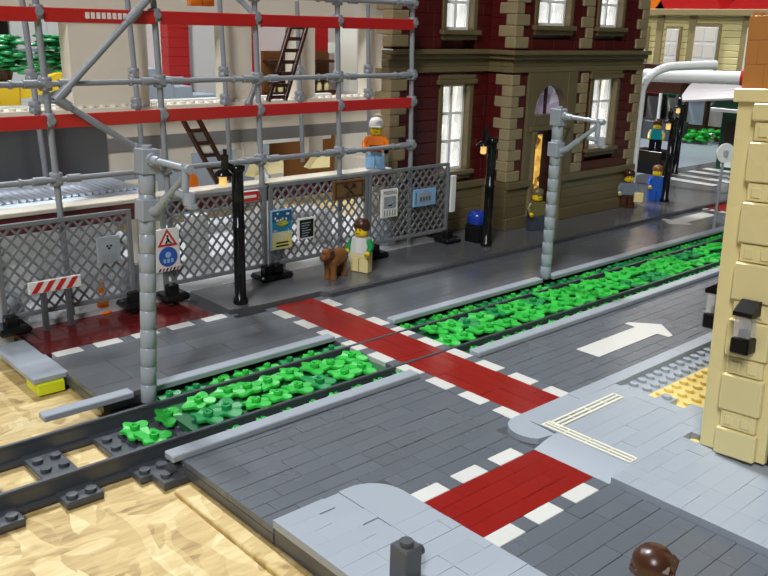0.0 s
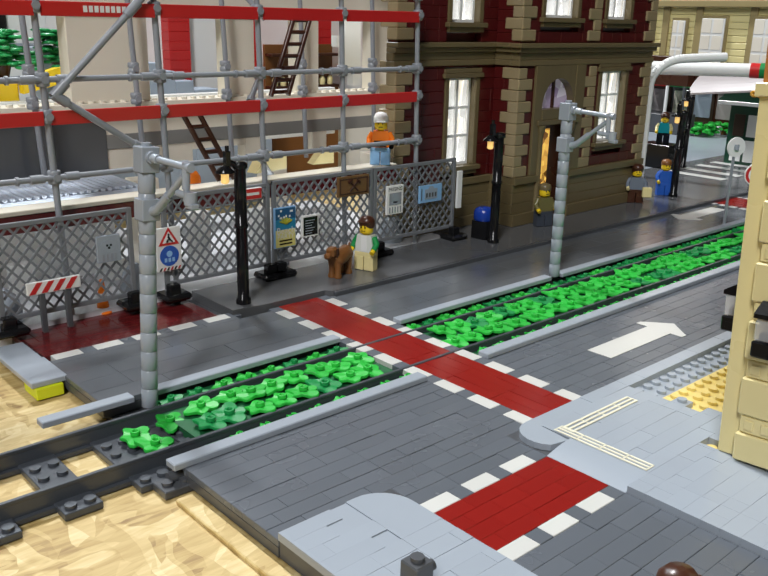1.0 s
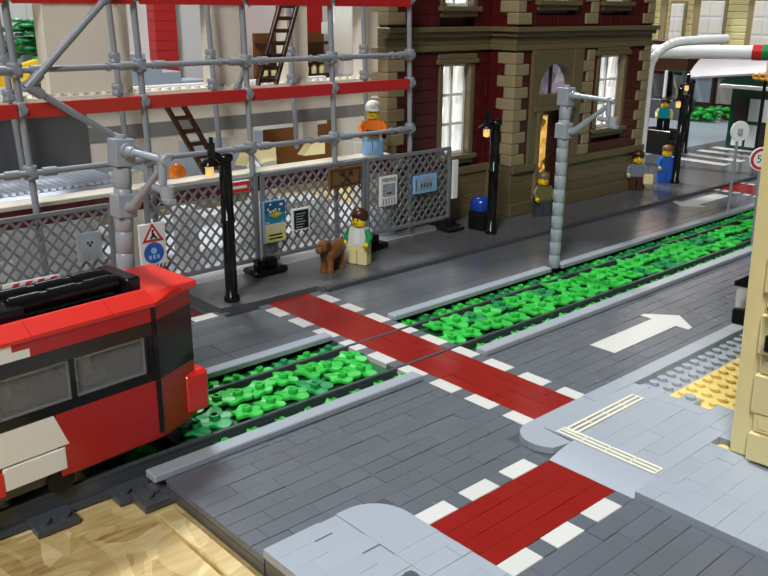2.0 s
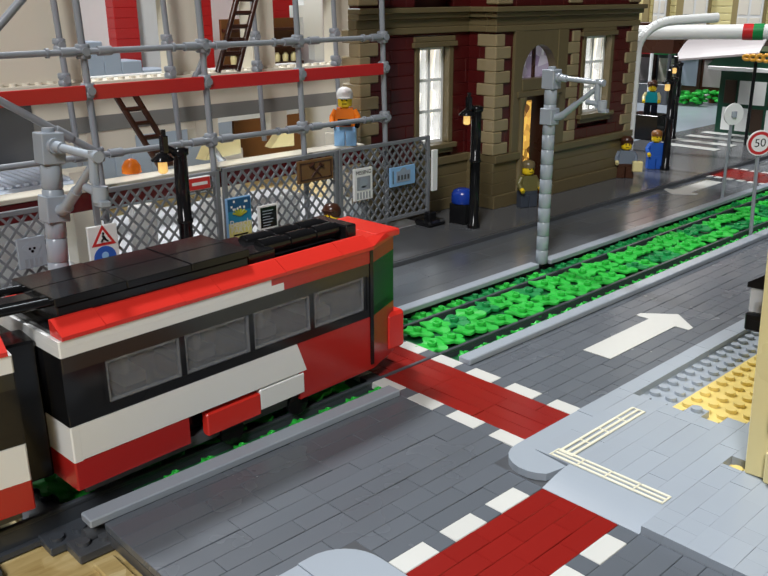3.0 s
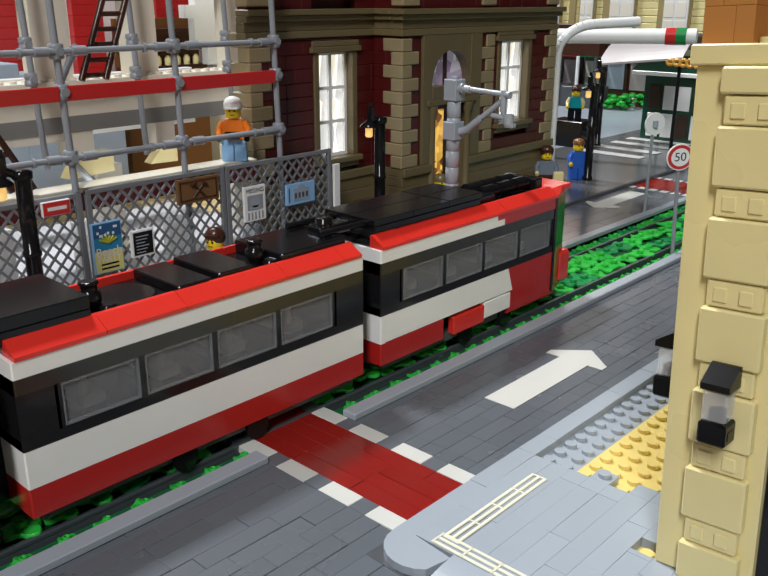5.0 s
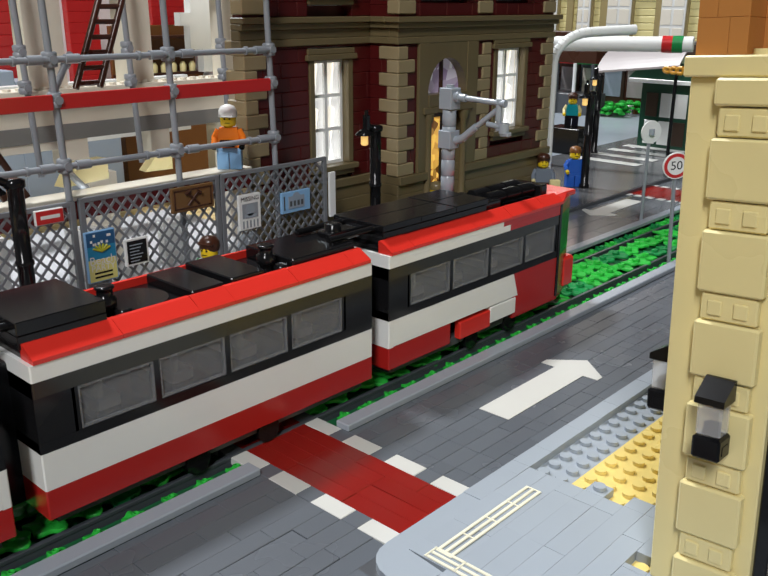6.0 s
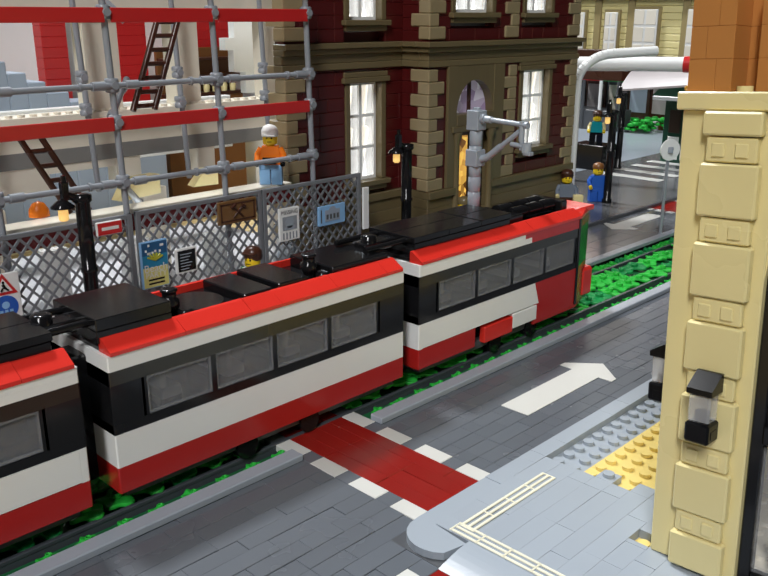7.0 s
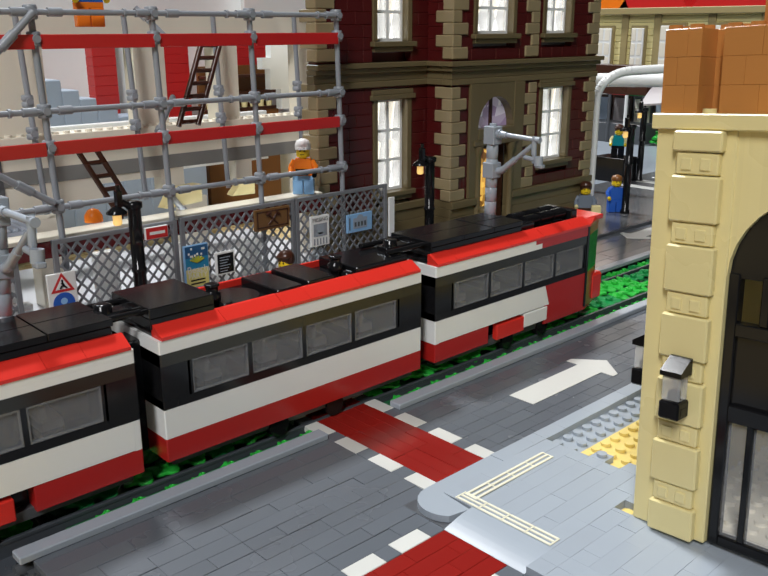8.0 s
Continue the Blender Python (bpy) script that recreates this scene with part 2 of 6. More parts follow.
# ---- mesh helpers; all lengths in studs ----
class Build:
    """Collects vertices, faces and material numbers of one mesh."""

    def __init__(self):
        self.v, self.f, self.m, self.s = [], [], [], []

    def add(self, verts, faces, m=0, smooth=False, mat=None):
        k = len(self.v)
        self.v += [tuple(mat @ Vector(p)) if mat else tuple(p) for p in verts]
        for fc in faces:
            self.f.append(tuple(k + i for i in fc))
            self.m.append(m)
            self.s.append(smooth)
        return self

    def box(self, x0, x1, y0, y1, z0, z1, m=0, mat=None):
        v = [(x, y, z) for z in (z0, z1) for y in (y0, y1) for x in (x0, x1)]
        return self.add(v, [(0, 2, 3, 1), (4, 5, 7, 6), (0, 1, 5, 4), (2, 6, 7, 3), (0, 4, 6, 2), (1, 3, 7, 5)], m, False, mat)

    def cbox(self, x0, x1, y0, y1, z0, z1, c=0.05, m=0, mat=None):
        """A box with every edge chamfered by c."""
        lo, hi = (x0, y0, z0), (x1, y1, z1)
        v, idx = [], {}
        for sx in (0, 1):
            for sy in (0, 1):
                for sz in (0, 1):
                    sgn = (sx, sy, sz)
                    for ax in range(3):
                        p = [(hi[a] if sgn[a] else lo[a]) - (0 if a == ax else (c if sgn[a] else -c)) for a in range(3)]
                        idx[(sgn, ax)] = len(v)
                        v.append(tuple(p))
        fcs = []
        for ax in range(3):
            a, b = [(1, 2), (2, 0), (0, 1)][ax]
            for s in (0, 1):
                loop = []
                for i, j in ((0, 0), (1, 0), (1, 1), (0, 1)):
                    g = [0, 0, 0]
                    g[ax], g[a], g[b] = s, i, j
                    loop.append(idx[(tuple(g), ax)])
                fcs.append(tuple(loop if s else loop[::-1]))
        for ax in range(3):
            a, b = [(1, 2), (2, 0), (0, 1)][ax]
            for i in (0, 1):
                for j in (0, 1):
                    g0, g1 = [0, 0, 0], [0, 0, 0]
                    g0[ax], g1[ax] = 0, 1
                    g0[a] = g1[a] = i
                    g0[b] = g1[b] = j
                    g0, g1 = tuple(g0), tuple(g1)
                    q = (idx[(g0, a)], idx[(g1, a)], idx[(g1, b)], idx[(g0, b)])
                    fcs.append(q if (i + j) % 2 else q[::-1])
        for sx in (0, 1):
            for sy in (0, 1):
                for sz in (0, 1):
                    g = (sx, sy, sz)
                    t = (idx[(g, 0)], idx[(g, 1)], idx[(g, 2)])
                    fcs.append(t if (sx + sy + sz) % 2 else t[::-1])
        return self.add(v, fcs, m, False, mat)

    def cyl(self, p, q, r, seg=12, m=0, r2=None, caps=True):
        """A round bar from p to q."""
        p, q = Vector(p), Vector(q)
        d = (q - p)
        rot = d.to_track_quat("Z", "Y").to_matrix()
        r2 = r if r2 is None else r2
        ring = [Vector((math.cos(2 * math.pi * i / seg), math.sin(2 * math.pi * i / seg), 0)) for i in range(seg)]
        a = [p + rot @ (w * r) for w in ring]
        b = [q + rot @ (w * r2) for w in ring]
        self.add(a + b, [(i, (i + 1) % seg, seg + (i + 1) % seg, seg + i) for i in range(seg)], m, True)
        if caps:
            self.add(a, [tuple(range(seg))[::-1]], m)
            self.add(b, [tuple(range(seg))], m)
        return self

    def lathe(self, profile, at=(0, 0, 0), seg=14, m=0):
        """A turned form about z: profile rows of (radius, height)."""
        v = []
        for r, z in profile:
            v += [(at[0] + r * math.cos(2 * math.pi * i / seg), at[1] + r * math.sin(2 * math.pi * i / seg), at[2] + z) for i in range(seg)]
        fcs = [(k * seg + i, k * seg + (i + 1) % seg, (k + 1) * seg + (i + 1) % seg, (k + 1) * seg + i) for k in range(len(profile) - 1) for i in range(seg)]
        self.add(v, fcs, m, True)
        n = len(profile) - 1
        self.add(v[:seg], [tuple(range(seg))[::-1]], m)
        self.add(v[n * seg:], [tuple(range(seg))], m)
        return self

    def prism(self, outline, z0, z1, m=0, mat=None, chamfer=0.0):
        """An outline in x, y (counter-clockwise) raised from z0 to z1."""
        n = len(outline)
        a = [(x, y, z0) for x, y in outline]
        b = [(x, y, z1) for x, y in outline]
        return self.add(a + b, [tuple(range(n))[::-1], tuple(range(n, 2 * n))] + [(i, (i + 1) % n, n + (i + 1) % n, n + i) for i in range(n)], m, False, mat)

    def stud(self, x, y, z, m=0, r=0.3, h=0.2, seg=12):
        return self.cyl((x, y, z), (x, y, z + h), r, seg, m)

    def mesh(self, name):
        me = bpy.data.meshes.new(name)
        me.from_pydata([(x * U, y * U, z * U) for x, y, z in self.v], [], self.f)
        me.polygons.foreach_set("material_index", self.m)
        me.polygons.foreach_set("use_smooth", self.s)
        me.update()
        return me


UPRIGHT_Y = Matrix(((1, 0, 0, 0), (0, 0, -1, 0), (0, 1, 0, 0), (0, 0, 0, 1)))  # x, y -> x, z ; height towards -y


def part(name, build, materials, parent=None, label="", at=(0, 0, 0)):
    me = build if isinstance(build, bpy.types.Mesh) else build.mesh(name)
    if not me.materials:
        for mt in materials if isinstance(materials, (list, tuple)) else [materials]:
            me.materials.append(mt)
    ob = new(name, me)
    ob.parent = parent
    ob.location = [c * U for c in at]
    if label:
        tagged(ob, label)
    return ob


def thing(name, label, category, at=(0, 0, 0), turn=0, group="", kind=""):
    ob = new(name)
    ob.empty_display_size = 0.01
    ob.matrix_world = pose(at[0] * U, at[1] * U, at[2] * U, 0, 0, turn)
    return tagged(ob, label, category, group, kind)


def solo(name, build, materials, label, category, at=(0, 0, 0), turn=0, group="", kind=""):
    ob = part(name, build, materials)
    ob.matrix_world = pose(at[0] * U, at[1] * U, at[2] * U, 0, 0, turn)
    return tagged(ob, label, category, group, kind)


SHARED = {}
TILT = random.Random(77)


def piece(name, parent, mat, x0, x1, y0, y1, z0, z1, c=0.026):
    """One brick or tile as an object of its own; alike pieces share a mesh."""
    key = (name, mat.name, round(x1 - x0, 2), round(y1 - y0, 2), round(z1 - z0, 2))
    if key not in SHARED:
        g = 0.002 if mat is LIGHT else 0.004
        c = min(c, 0.008) if mat is LIGHT else c
        me = Build().cbox(g, x1 - x0 - g, g, y1 - y0 - g, 0, z1 - z0, c).mesh(name)
        me.materials.append(mat)
        SHARED[key] = me
    ob = part(name, SHARED[key], mat, parent, at=(x0, y0, z0))
    if mat is ROAD or mat is LIGHT or mat is RED:
        ob.rotation_euler = (TILT.uniform(-0.009, 0.009), TILT.uniform(-0.007, 0.007), TILT.uniform(-0.006, 0.006))
    return ob


# ---- the hall and the table ----
def hall():
    for nm, b in (
        ("floor", Build().box(-600, 2200, -600, 1500, -110, -100)),
        ("ceiling", Build().box(-600, 2200, -600, 1500, 420, 430)),
        ("wall_north", Build().box(-600, 2200, 1500, 1510, -100, 420)),
        ("wall_south", Build().box(-600, 2200, -610, -600, -100, 420)),
        ("wall_east", Build().box(2200, 2210, -600, 1500, -100, 420)),
        ("wall_west", Build().box(-610, -600, -600, 1500, -100, 420)),
    ):
        solo(nm, b, HALLFLOOR if nm == "floor" else HALLWALL, "plain painted exhibition hall " + nm.split("_")[0], nm.split("_")[0], kind="structure")


def table():
    t = thing("display_table", "pale strand board display table top under the model town", "table")
    part("table_top", Build().cbox(-170, 190, -55, 120, -3.6, -1.3, 0.1), OSB, t, "raw strand board panel with visible wood flakes")
    legs = Build().box(-2, 2, -2, 2, -100, -3.6)
    me = legs.mesh("leg")
    for x in (-160, 10, 180):
        for y in (-48, 110):
            part("leg", me, OSB, t, at=(x, y, 0))


hall()
table()


# ---- street ----
def arc(cx, cy, r, a0, a1, n=8):
    return [(cx + r * math.cos(radians(a0 + (a1 - a0) * i / n)), cy + r * math.sin(radians(a0 + (a1 - a0) * i / n))) for i in range(n + 1)]


def tile_rows(x0, x1, y0, y1, seed, lengths=(2, 3, 4, 4), skip=lambda a, b, c, d: False, step=1.0):
    """Running rows of tiles along x: yields x0, x1, y0, y1 for each."""
    rng = random.Random(seed)
    y = y0
    while y < y1 - 0.01:
        x = x0 - rng.choice((0, 1, 2, 3))
        h = min(step, y1 - y)
        while x < x1 - 0.01:
            w = rng.choice(lengths)
            a, b = max(x, x0), min(x + w, x1)
            if b - a > 0.3 and not skip(a, b, y, y + h):
                yield a, b, y, y + h
            x += w
        y += h


road = tagged(part("road", Build().box(-19, 150, 0, 8.5, -0.95, -0.42).box(-12, -3, -52, 0, -0.95, -0.42).box(-19, 150, 18.5, 34, -0.95, -0.42).box(-18.6, 150, -50, 34, -1.28, -1.0).box(-15, -12, -3, 0, -0.42, -0.01).box(-3, -1, -3.2, 0, -0.42, -0.01), DARK),
              "dark grey tiled model road with lane markings", "road", kind="structure")


def cross1(a, b, c, d):
    return b > -1 and a < 5


def street_tiles():
    far = Build()
    rng = random.Random(5)
    for a, b, c, d in list(tile_rows(-19, -1, 0, 8.5, 3)) + list(tile_rows(5, 48, 0, 8.5, 4, (1, 2, 2, 2, 3))):
        piece("tile", road, ROAD, a, b, c, d, -0.4, 0 - rng.random() * 0.02)
    for a, b, c, d in tile_rows(-12, -3, -22, -8, 6):
        piece("tile", road, ROAD, a, b, c, d, -0.4, 0 - rng.random() * 0.02)
    for a, b, c, d in tile_rows(-12, -3, -2, 0, 8):
        piece("tile", road, ROAD, a, b, c, d, -0.4, 0)
    for a, b, c, d in list(tile_rows(48, 150, 0, 8.5, 9)) + list(tile_rows(-12, -3, -50, -22, 10)):
        far.cbox(a + 0.02, b - 0.02, c + 0.02, d - 0.02, -0.4, 0, 0.05)
    for a, b, c, d in list(tile_rows(-19, -1, 18.5, 26.5, 11, (4, 6, 8), step=2)) + list(tile_rows(5, 150, 18.5, 26.5, 12, (4, 6, 8), step=2)) + list(tile_rows(-19, -4, 26.5, 27.2, 13, (4, 6))):
        far.cbox(a + 0.012, b - 0.012, c + 0.012, d - 0.012, -0.4, -rng.random() * 0.01, 0.03)
    tagged(part("far_tiles", far, FARROAD, road), kind="stuff")


def crossings():
    rng = random.Random(2)
    # red strip across both lanes and the track
    for i in range(4):
        y = -rng.choice((0, 2))
        while y < 27:
            a, b = max(y, 0), min(y + 4, 27)
            if b > a:
                piece("red_tile", road, RED, i, i + 1, a, b, -0.4, 0)
            y += 4
    for side in (-1, 4):
        for k in range(9):
            piece("white_tile", road, ROADWHITE, side, side + 1, 3 * k, 3 * k + 2, -0.4, 0.01)
            piece("tile", road, ROAD, side, side + 1, 3 * k + 2, 3 * k + 3, -0.4, 0)
    # short strip across the side street
    for a, b, c, d in tile_rows(-12, -3, -7, -3, 21, (2, 2, 3)):
        piece("red_tile", road, RED, a, b, c, d, -0.4, 0)
    for y in (-3, -8):
        for k in range(3):
            piece("white_tile", road, ROADWHITE, -12 + 3 * k, -10 + 3 * k, y, y + 1, -0.4, 0.01)
            piece("tile", road, ROAD, -10 + 3 * k, -9 + 3 * k, y, y + 1, -0.4, 0)
    # parking bay of red tiles by the fence, its shade put into their colour
    for a, b, c, d in tile_rows(-19, -5, 28.2, 35, 22, (2, 3, 4), step=1.0):
        piece("red_tile", road, DEEPSHADERED, a, b, c, d, -0.4, 0.0)
    for k in range(5):
        piece("white_tile", road, ROADWHITE, -18.4 + 3 * k, -16.4 + 3 * k, 27.2, 28.2, -0.4, 0.01)
        piece("tile", road, ROAD, -16.4 + 3 * k, -15.4 + 3 * k, 27.2, 28.2, -0.4, 0)
    # far crossing and stripes beyond the house
    for k in range(6):
        piece("red_tile", road, RED, 71, 77, 18.5 + 1.4 * k, 19.9 + 1.4 * k, 0.0, 0.03)
        piece("white_tile", road, ROADWHITE, 70, 71, 18.7 + 1.4 * k, 19.6 + 1.4 * k, 0.0, 0.03)
        piece("white_tile", road, ROADWHITE, 77, 78, 18.7 + 1.4 * k, 19.6 + 1.4 * k, 0.0, 0.03)
    for k in range(5):
        piece("white_tile", road, ROADWHITE, 86 + 5 * k, 88 + 5 * k, 33, 43, 0.45, 0.48)


def arrow(name, x, y, turn):
    b = Build()
    b.prism([(0, -1), (8, -1), (8, -2), (8.6, -2), (10.3, 0), (8.6, 2), (8, 2), (8, 1), (0, 1)], 0.0, 0.035)
    ob = part(name, b, ROADWHITE, road, "white tile lane arrow")
    ob.matrix_local = pose(x * U, y * U, 0, 0, 0, turn)


road_pieces = (street_tiles, crossings)
arrow("lane_arrow", 12, 4, 0)
arrow("lane_arrow", 68, 24, 180)


def pavements():
    # near corner on the left
    o = [(-19, -52), (-12.4, -52)] + [(-12.4, -2)] + arc(-14.4, -2, 2.0, 0, 90) + [(-19, 0)]
    left = tagged(part("pavement_1", Build().prism(o, -0.02, 0.33), LIGHT), "light grey tiled pavement with a rounded kerb corner", "pavement", kind="structure")
    part("base_plate", Build().box(-18.95, -12.5, -52, -0.05, -0.95, -0.02), DARK, left, "dark grey plates under the pavement")
    part("corner_tile", Build().prism([(-15, -4), (-12.4, -4), (-12.4, -2)] + arc(-14.4, -2, 2.0, 0, 90)[1:] + [(-15, 0)], 0.33, 0.4), LIGHT, left, "smooth quarter-round kerb tile")
    # right corner
    o = [(-3, -52), (120, -52), (120, 0), (-1.2, 0)] + arc(-1.3, -1.6, 1.6, 90, 215) + [(-1.6, -3), (-1.2, -3), (-1.2, -8), (-3, -8)]
    right = tagged(part("pavement_2", Build().prism(o, -0.95, -0.05), LIGHT), "light grey tiled pavement with bare studs and a dropped kerb", "pavement", kind="structure")
    rim = [(5, -1), (5, 0), (-1.2, 0)] + arc(-1.3, -1.6, 1.6, 90, 225)[1:] + [(-1.2, -3), (-1.0, -1)]
    part("corner_tile", Build().prism(rim, -0.05, 0.36), LIGHT, right, "smooth rounded kerb tile")
    ramp = Build()
    ys = (-8, -3)
    n = 6
    v = []
    for y in ys:
        for i in range(n + 1):
            t = i / n
            v.append((-3.1 + 2.1 * t, y, 0.02 + 0.38 * math.sin(t * math.pi / 2)))
        v += [(-1.0, y, -0.05), (-3.1, y, -0.05)]
    m = n + 3
    ramp.add(v, [(i, i + 1, m + i + 1, m + i) for i in range(n)] + [(i + m, i, (i + 1) % m, (i + 1) % m + m)[::-1] for i in (n, n + 1, n + 2)] + [tuple(range(m)), tuple(range(m, 2 * m))[::-1]])
    part("kerb_ramp", ramp, LIGHT, right, "glossy curved dropped kerb")
    # far side
    o = [(-4, 27.6), (-1, 27.2), (5, 27.2), (5.4, 26.5), (150, 26.5), (150, 46), (-4, 46)]
    tagged(part("pavement_4", Build().cbox(76, 152, 46.05, 110, -0.95, 0.38, 0.03), LIGHT), "light grey smooth square at the far street", "pavement", kind="structure")
    far = tagged(part("pavement_3", Build().prism(o, -0.95, 0.4), PAVE), "grey glossy pavement before the houses", "pavement", kind="structure")
    part("kerb", Build().cbox(5.4, 150, 26.2, 26.5, -0.4, 0.38, 0.05), DARK, far, "dark grey kerb edge")
    return left, right, far


PAVE = plastic("mid_grey_tile", (0.105, 0.108, 0.114), 0.2, 0.05)
pave_left, pave_right, pave_far = pavements()


def pavement_tiles():
    def in_corner(a, b, c, d):
        return b > -15 and d > -4
    for a, b, c, d in tile_rows(-19, -12.4, -26, 0, 31, (2, 3, 4), in_corner):
        piece("tile", pave_left, LIGHT, a, b, c, d, 0.33, 0.4, 0.012)
    def around_gap(rows, gx0, gx1, gy0, gy1):
        """Leaves out one cell where a tile is missing."""
        for a, b, c, d in rows:
            if a < gx1 and b > gx0 and c < gy1 and d > gy0:
                if gx0 - a > 0.1:
                    yield a, gx0, c, d
                if b - gx1 > 0.1:
                    yield gx1, b, c, d
            else:
                yield a, b, c, d

    on_rim = lambda a, b, c, d: b < 5.1 and d > -0.9
    for a, b, c, d in list(around_gap(tile_rows(-1, 8, -9, 0, 33, (2, 3, 4), on_rim), 4.3, 5.3, -8.9, -8.1)) + list(tile_rows(-1, 5.2, -20, -9, 34, (2, 3, 4))) + list(tile_rows(8, 30, -1, 0, 36, (2, 3, 4))):
        piece("tile", pave_right, LIGHT, a, b, c, d, -0.05, 0.4, 0.012)
    for a, b, c, d in tile_rows(-3, -1, -20, -8, 35, (2,)):
        piece("tile", pave_right, LIGHT, a, b, c, d, -0.05, 0.4, 0.012)
    # bare studs
    g, t = Build(), Build()
    for x0, x1, y0, y1 in ((8.0, 9.0, -5.0, -4.0), (8.0, 9.0, -7.0, -6.0), (8.0, 10.0, -8.0, -7.0), (8.0, 11.0, -9.0, -8.0)):
        part("edge_tile", Build().cbox(x0 + 0.004, x1 - 0.004, y0 + 0.004, y1 - 0.004, 0.0, 0.4, 0.012), LIGHT, pave_right)
    g.box(8, 30, -3, -1, -0.05, 0.0)
    t.box(8, 30, -9, -3, -0.05, 0.0)
    for i in range(22):
        for j in range(8):
            x, y = 8.5 + i, -1.5 - j
            if x < 9 and j in (3, 5) or x < 10 and j == 6 or x < 11 and j == 7:
                continue
            (g if j < 2 else t).stud(x, y, 0.0)
    part("stud_plate", g, LIGHT, pave_right, "light grey bare studded plate")
    part("stud_plate", t, YELLOWTAN, pave_right, "tan bare studded plate")
    part("jumper_stud", Build().stud(8.5, -4.5, 0.4), LIGHT, pave_right)
    part("gap_stud", Build().stud(4.8, -8.5, -0.05).box(4.32, 5.28, -8.98, -8.02, -0.06, -0.04), YELLOWTAN, pave_right, "tan stud in a missing tile gap")
    # ribbed guide strips
    lengthwise = Build().cbox(0.02, 1.62, 0, 0.17, 0, 0.07, 0.03).mesh("guide_rib")
    crosswise = Build().cbox(0, 0.17, 0.02, 1.45, 0, 0.07, 0.03).mesh("guide_rib")
    for k in range(3):
        for j in range(4):
            part("guide_rib", lengthwise, RIB, pave_right, at=(-0.3 + 1.66 * j, -2.05 - 0.33 * k, 0.4))
            part("guide_rib", crosswise, RIB, pave_right, at=(-0.95 + 0.33 * k, -7.8 + 1.49 * j, 0.402))
    for j in range(5):
        part("rib_bridge", Build().cbox(-0.95, -0.12, -7.82 + 1.49 * j, -7.72 + 1.49 * j, 0.4, 0.45, 0.02), RIB, pave_right)
        part("rib_bridge", Build().cbox(-0.34 + 1.66 * j, -0.24 + 1.66 * j, -2.71, -1.88, 0.4, 0.45, 0.02), RIB, pave_right)


RIB = plastic("ivory_rib", (0.75, 0.72, 0.58), 0.3)


# ---- tram track ----
def track():
    t = thing("tram_track", "dark grey model tram track with green leaf pieces", "track")
    for y in (11.0, 16.0):
        rail = Build()
        rail.cbox(-150, 150, y - 0.13, y + 0.13, -0.15, 0.06, 0.03)
        rail.box(-150, 150, y - 0.1, y + 0.1, -1.0, -0.15)
        rail.box(-150, 150, y - 0.4, y + 0.4, -1.2, -0.95)
        part("rail", rail, RAIL, t)
    sl = Build().cbox(0, 2, 9.5, 17.5, -1.25, -0.85, 0.04)
    for sx in (0.5, 1.5):
        for sy in (10, 12.3, 13.5, 14.7, 17):
            sl.stud(sx, sy, -0.85)
    me = sl.mesh("sleeper")
    for k in range(-9, 30):
        part("sleeper", me, RAIL, t, at=(-17 + 4.05 * k, 0, 0))
    for nm, x0, x1, y0, y1 in (("near_kerb", -19.6, -1, 8.5, 9.45), ("near_kerb", 5, 150, 8.5, 9.45), ("far_kerb", -23, -17.3, 17.6, 18.5), ("far_kerb", -16, -1, 17.6, 18.5), ("far_kerb", 5, 24.2, 17.6, 18.5), ("far_kerb", 25.8, 150, 17.6, 18.5)):
        part("track_kerb", Build().cbox(x0, x1, y0, y1, -0.05, 0.36, 0.06), LIGHT, t, "light grey kerb bar")
    bed = Build()
    for x0, x1 in ((-16.5, -1), (5, 150)):
        bed.box(x0, x1, 9.45, 10.8, -1.0, -0.45).box(x0, x1, 11.2, 15.8, -1.0, -0.35).box(x0, x1, 16.2, 17.6, -1.0, -0.4)
    part("track_bed", bed, DGREENBED, t, "dark green plates between the rails")
    return t


DGREENBED = plastic("dark_green_plate", (0.012, 0.11, 0.038), 0.35, 0.2)
tram_track = track()


def leaf_mesh(seed, col):
    """A flat plant piece: five rounded lobes round a hollow stud."""
    rng = random.Random(seed)
    b = Build()
    pts, top = [], []
    n = 30
    for i in range(n):
        a = 2 * math.pi * i / n
        r = 1.06 + 0.19 * math.cos(5 * a) + 0.14 * math.cos(2 * a + seed) + 0.1 * math.cos(3 * a + 2 * seed)
        pts.append((r * math.cos(a), r * math.sin(a)))
    ring = lambda k, z: [(x * k, y * k, z + 0.05 * math.sin(5 * math.atan2(y, x))) for x, y in pts]
    v = ring(0.98, 0.0) + ring(1.0, 0.14) + ring(0.95, 0.19)
    fcs = [(k * n + i, k * n + (i + 1) % n, (k + 1) * n + (i + 1) % n, (k + 1) * n + i) for k in range(2) for i in range(n)]
    b.add(v, fcs, 0, True)
    b.add([(0, 0, 0.17)] + v[2 * n:], [(0, 1 + i, 1 + (i + 1) % n) for i in range(n)])
    b.lathe([(0.33, 0.2), (0.33, 0.41), (0.31, 0.44), (0.2, 0.44), (0.19, 0.25)], seg=12)
    me = b.mesh("leaf_piece")
    me.materials.append(col)
    return me


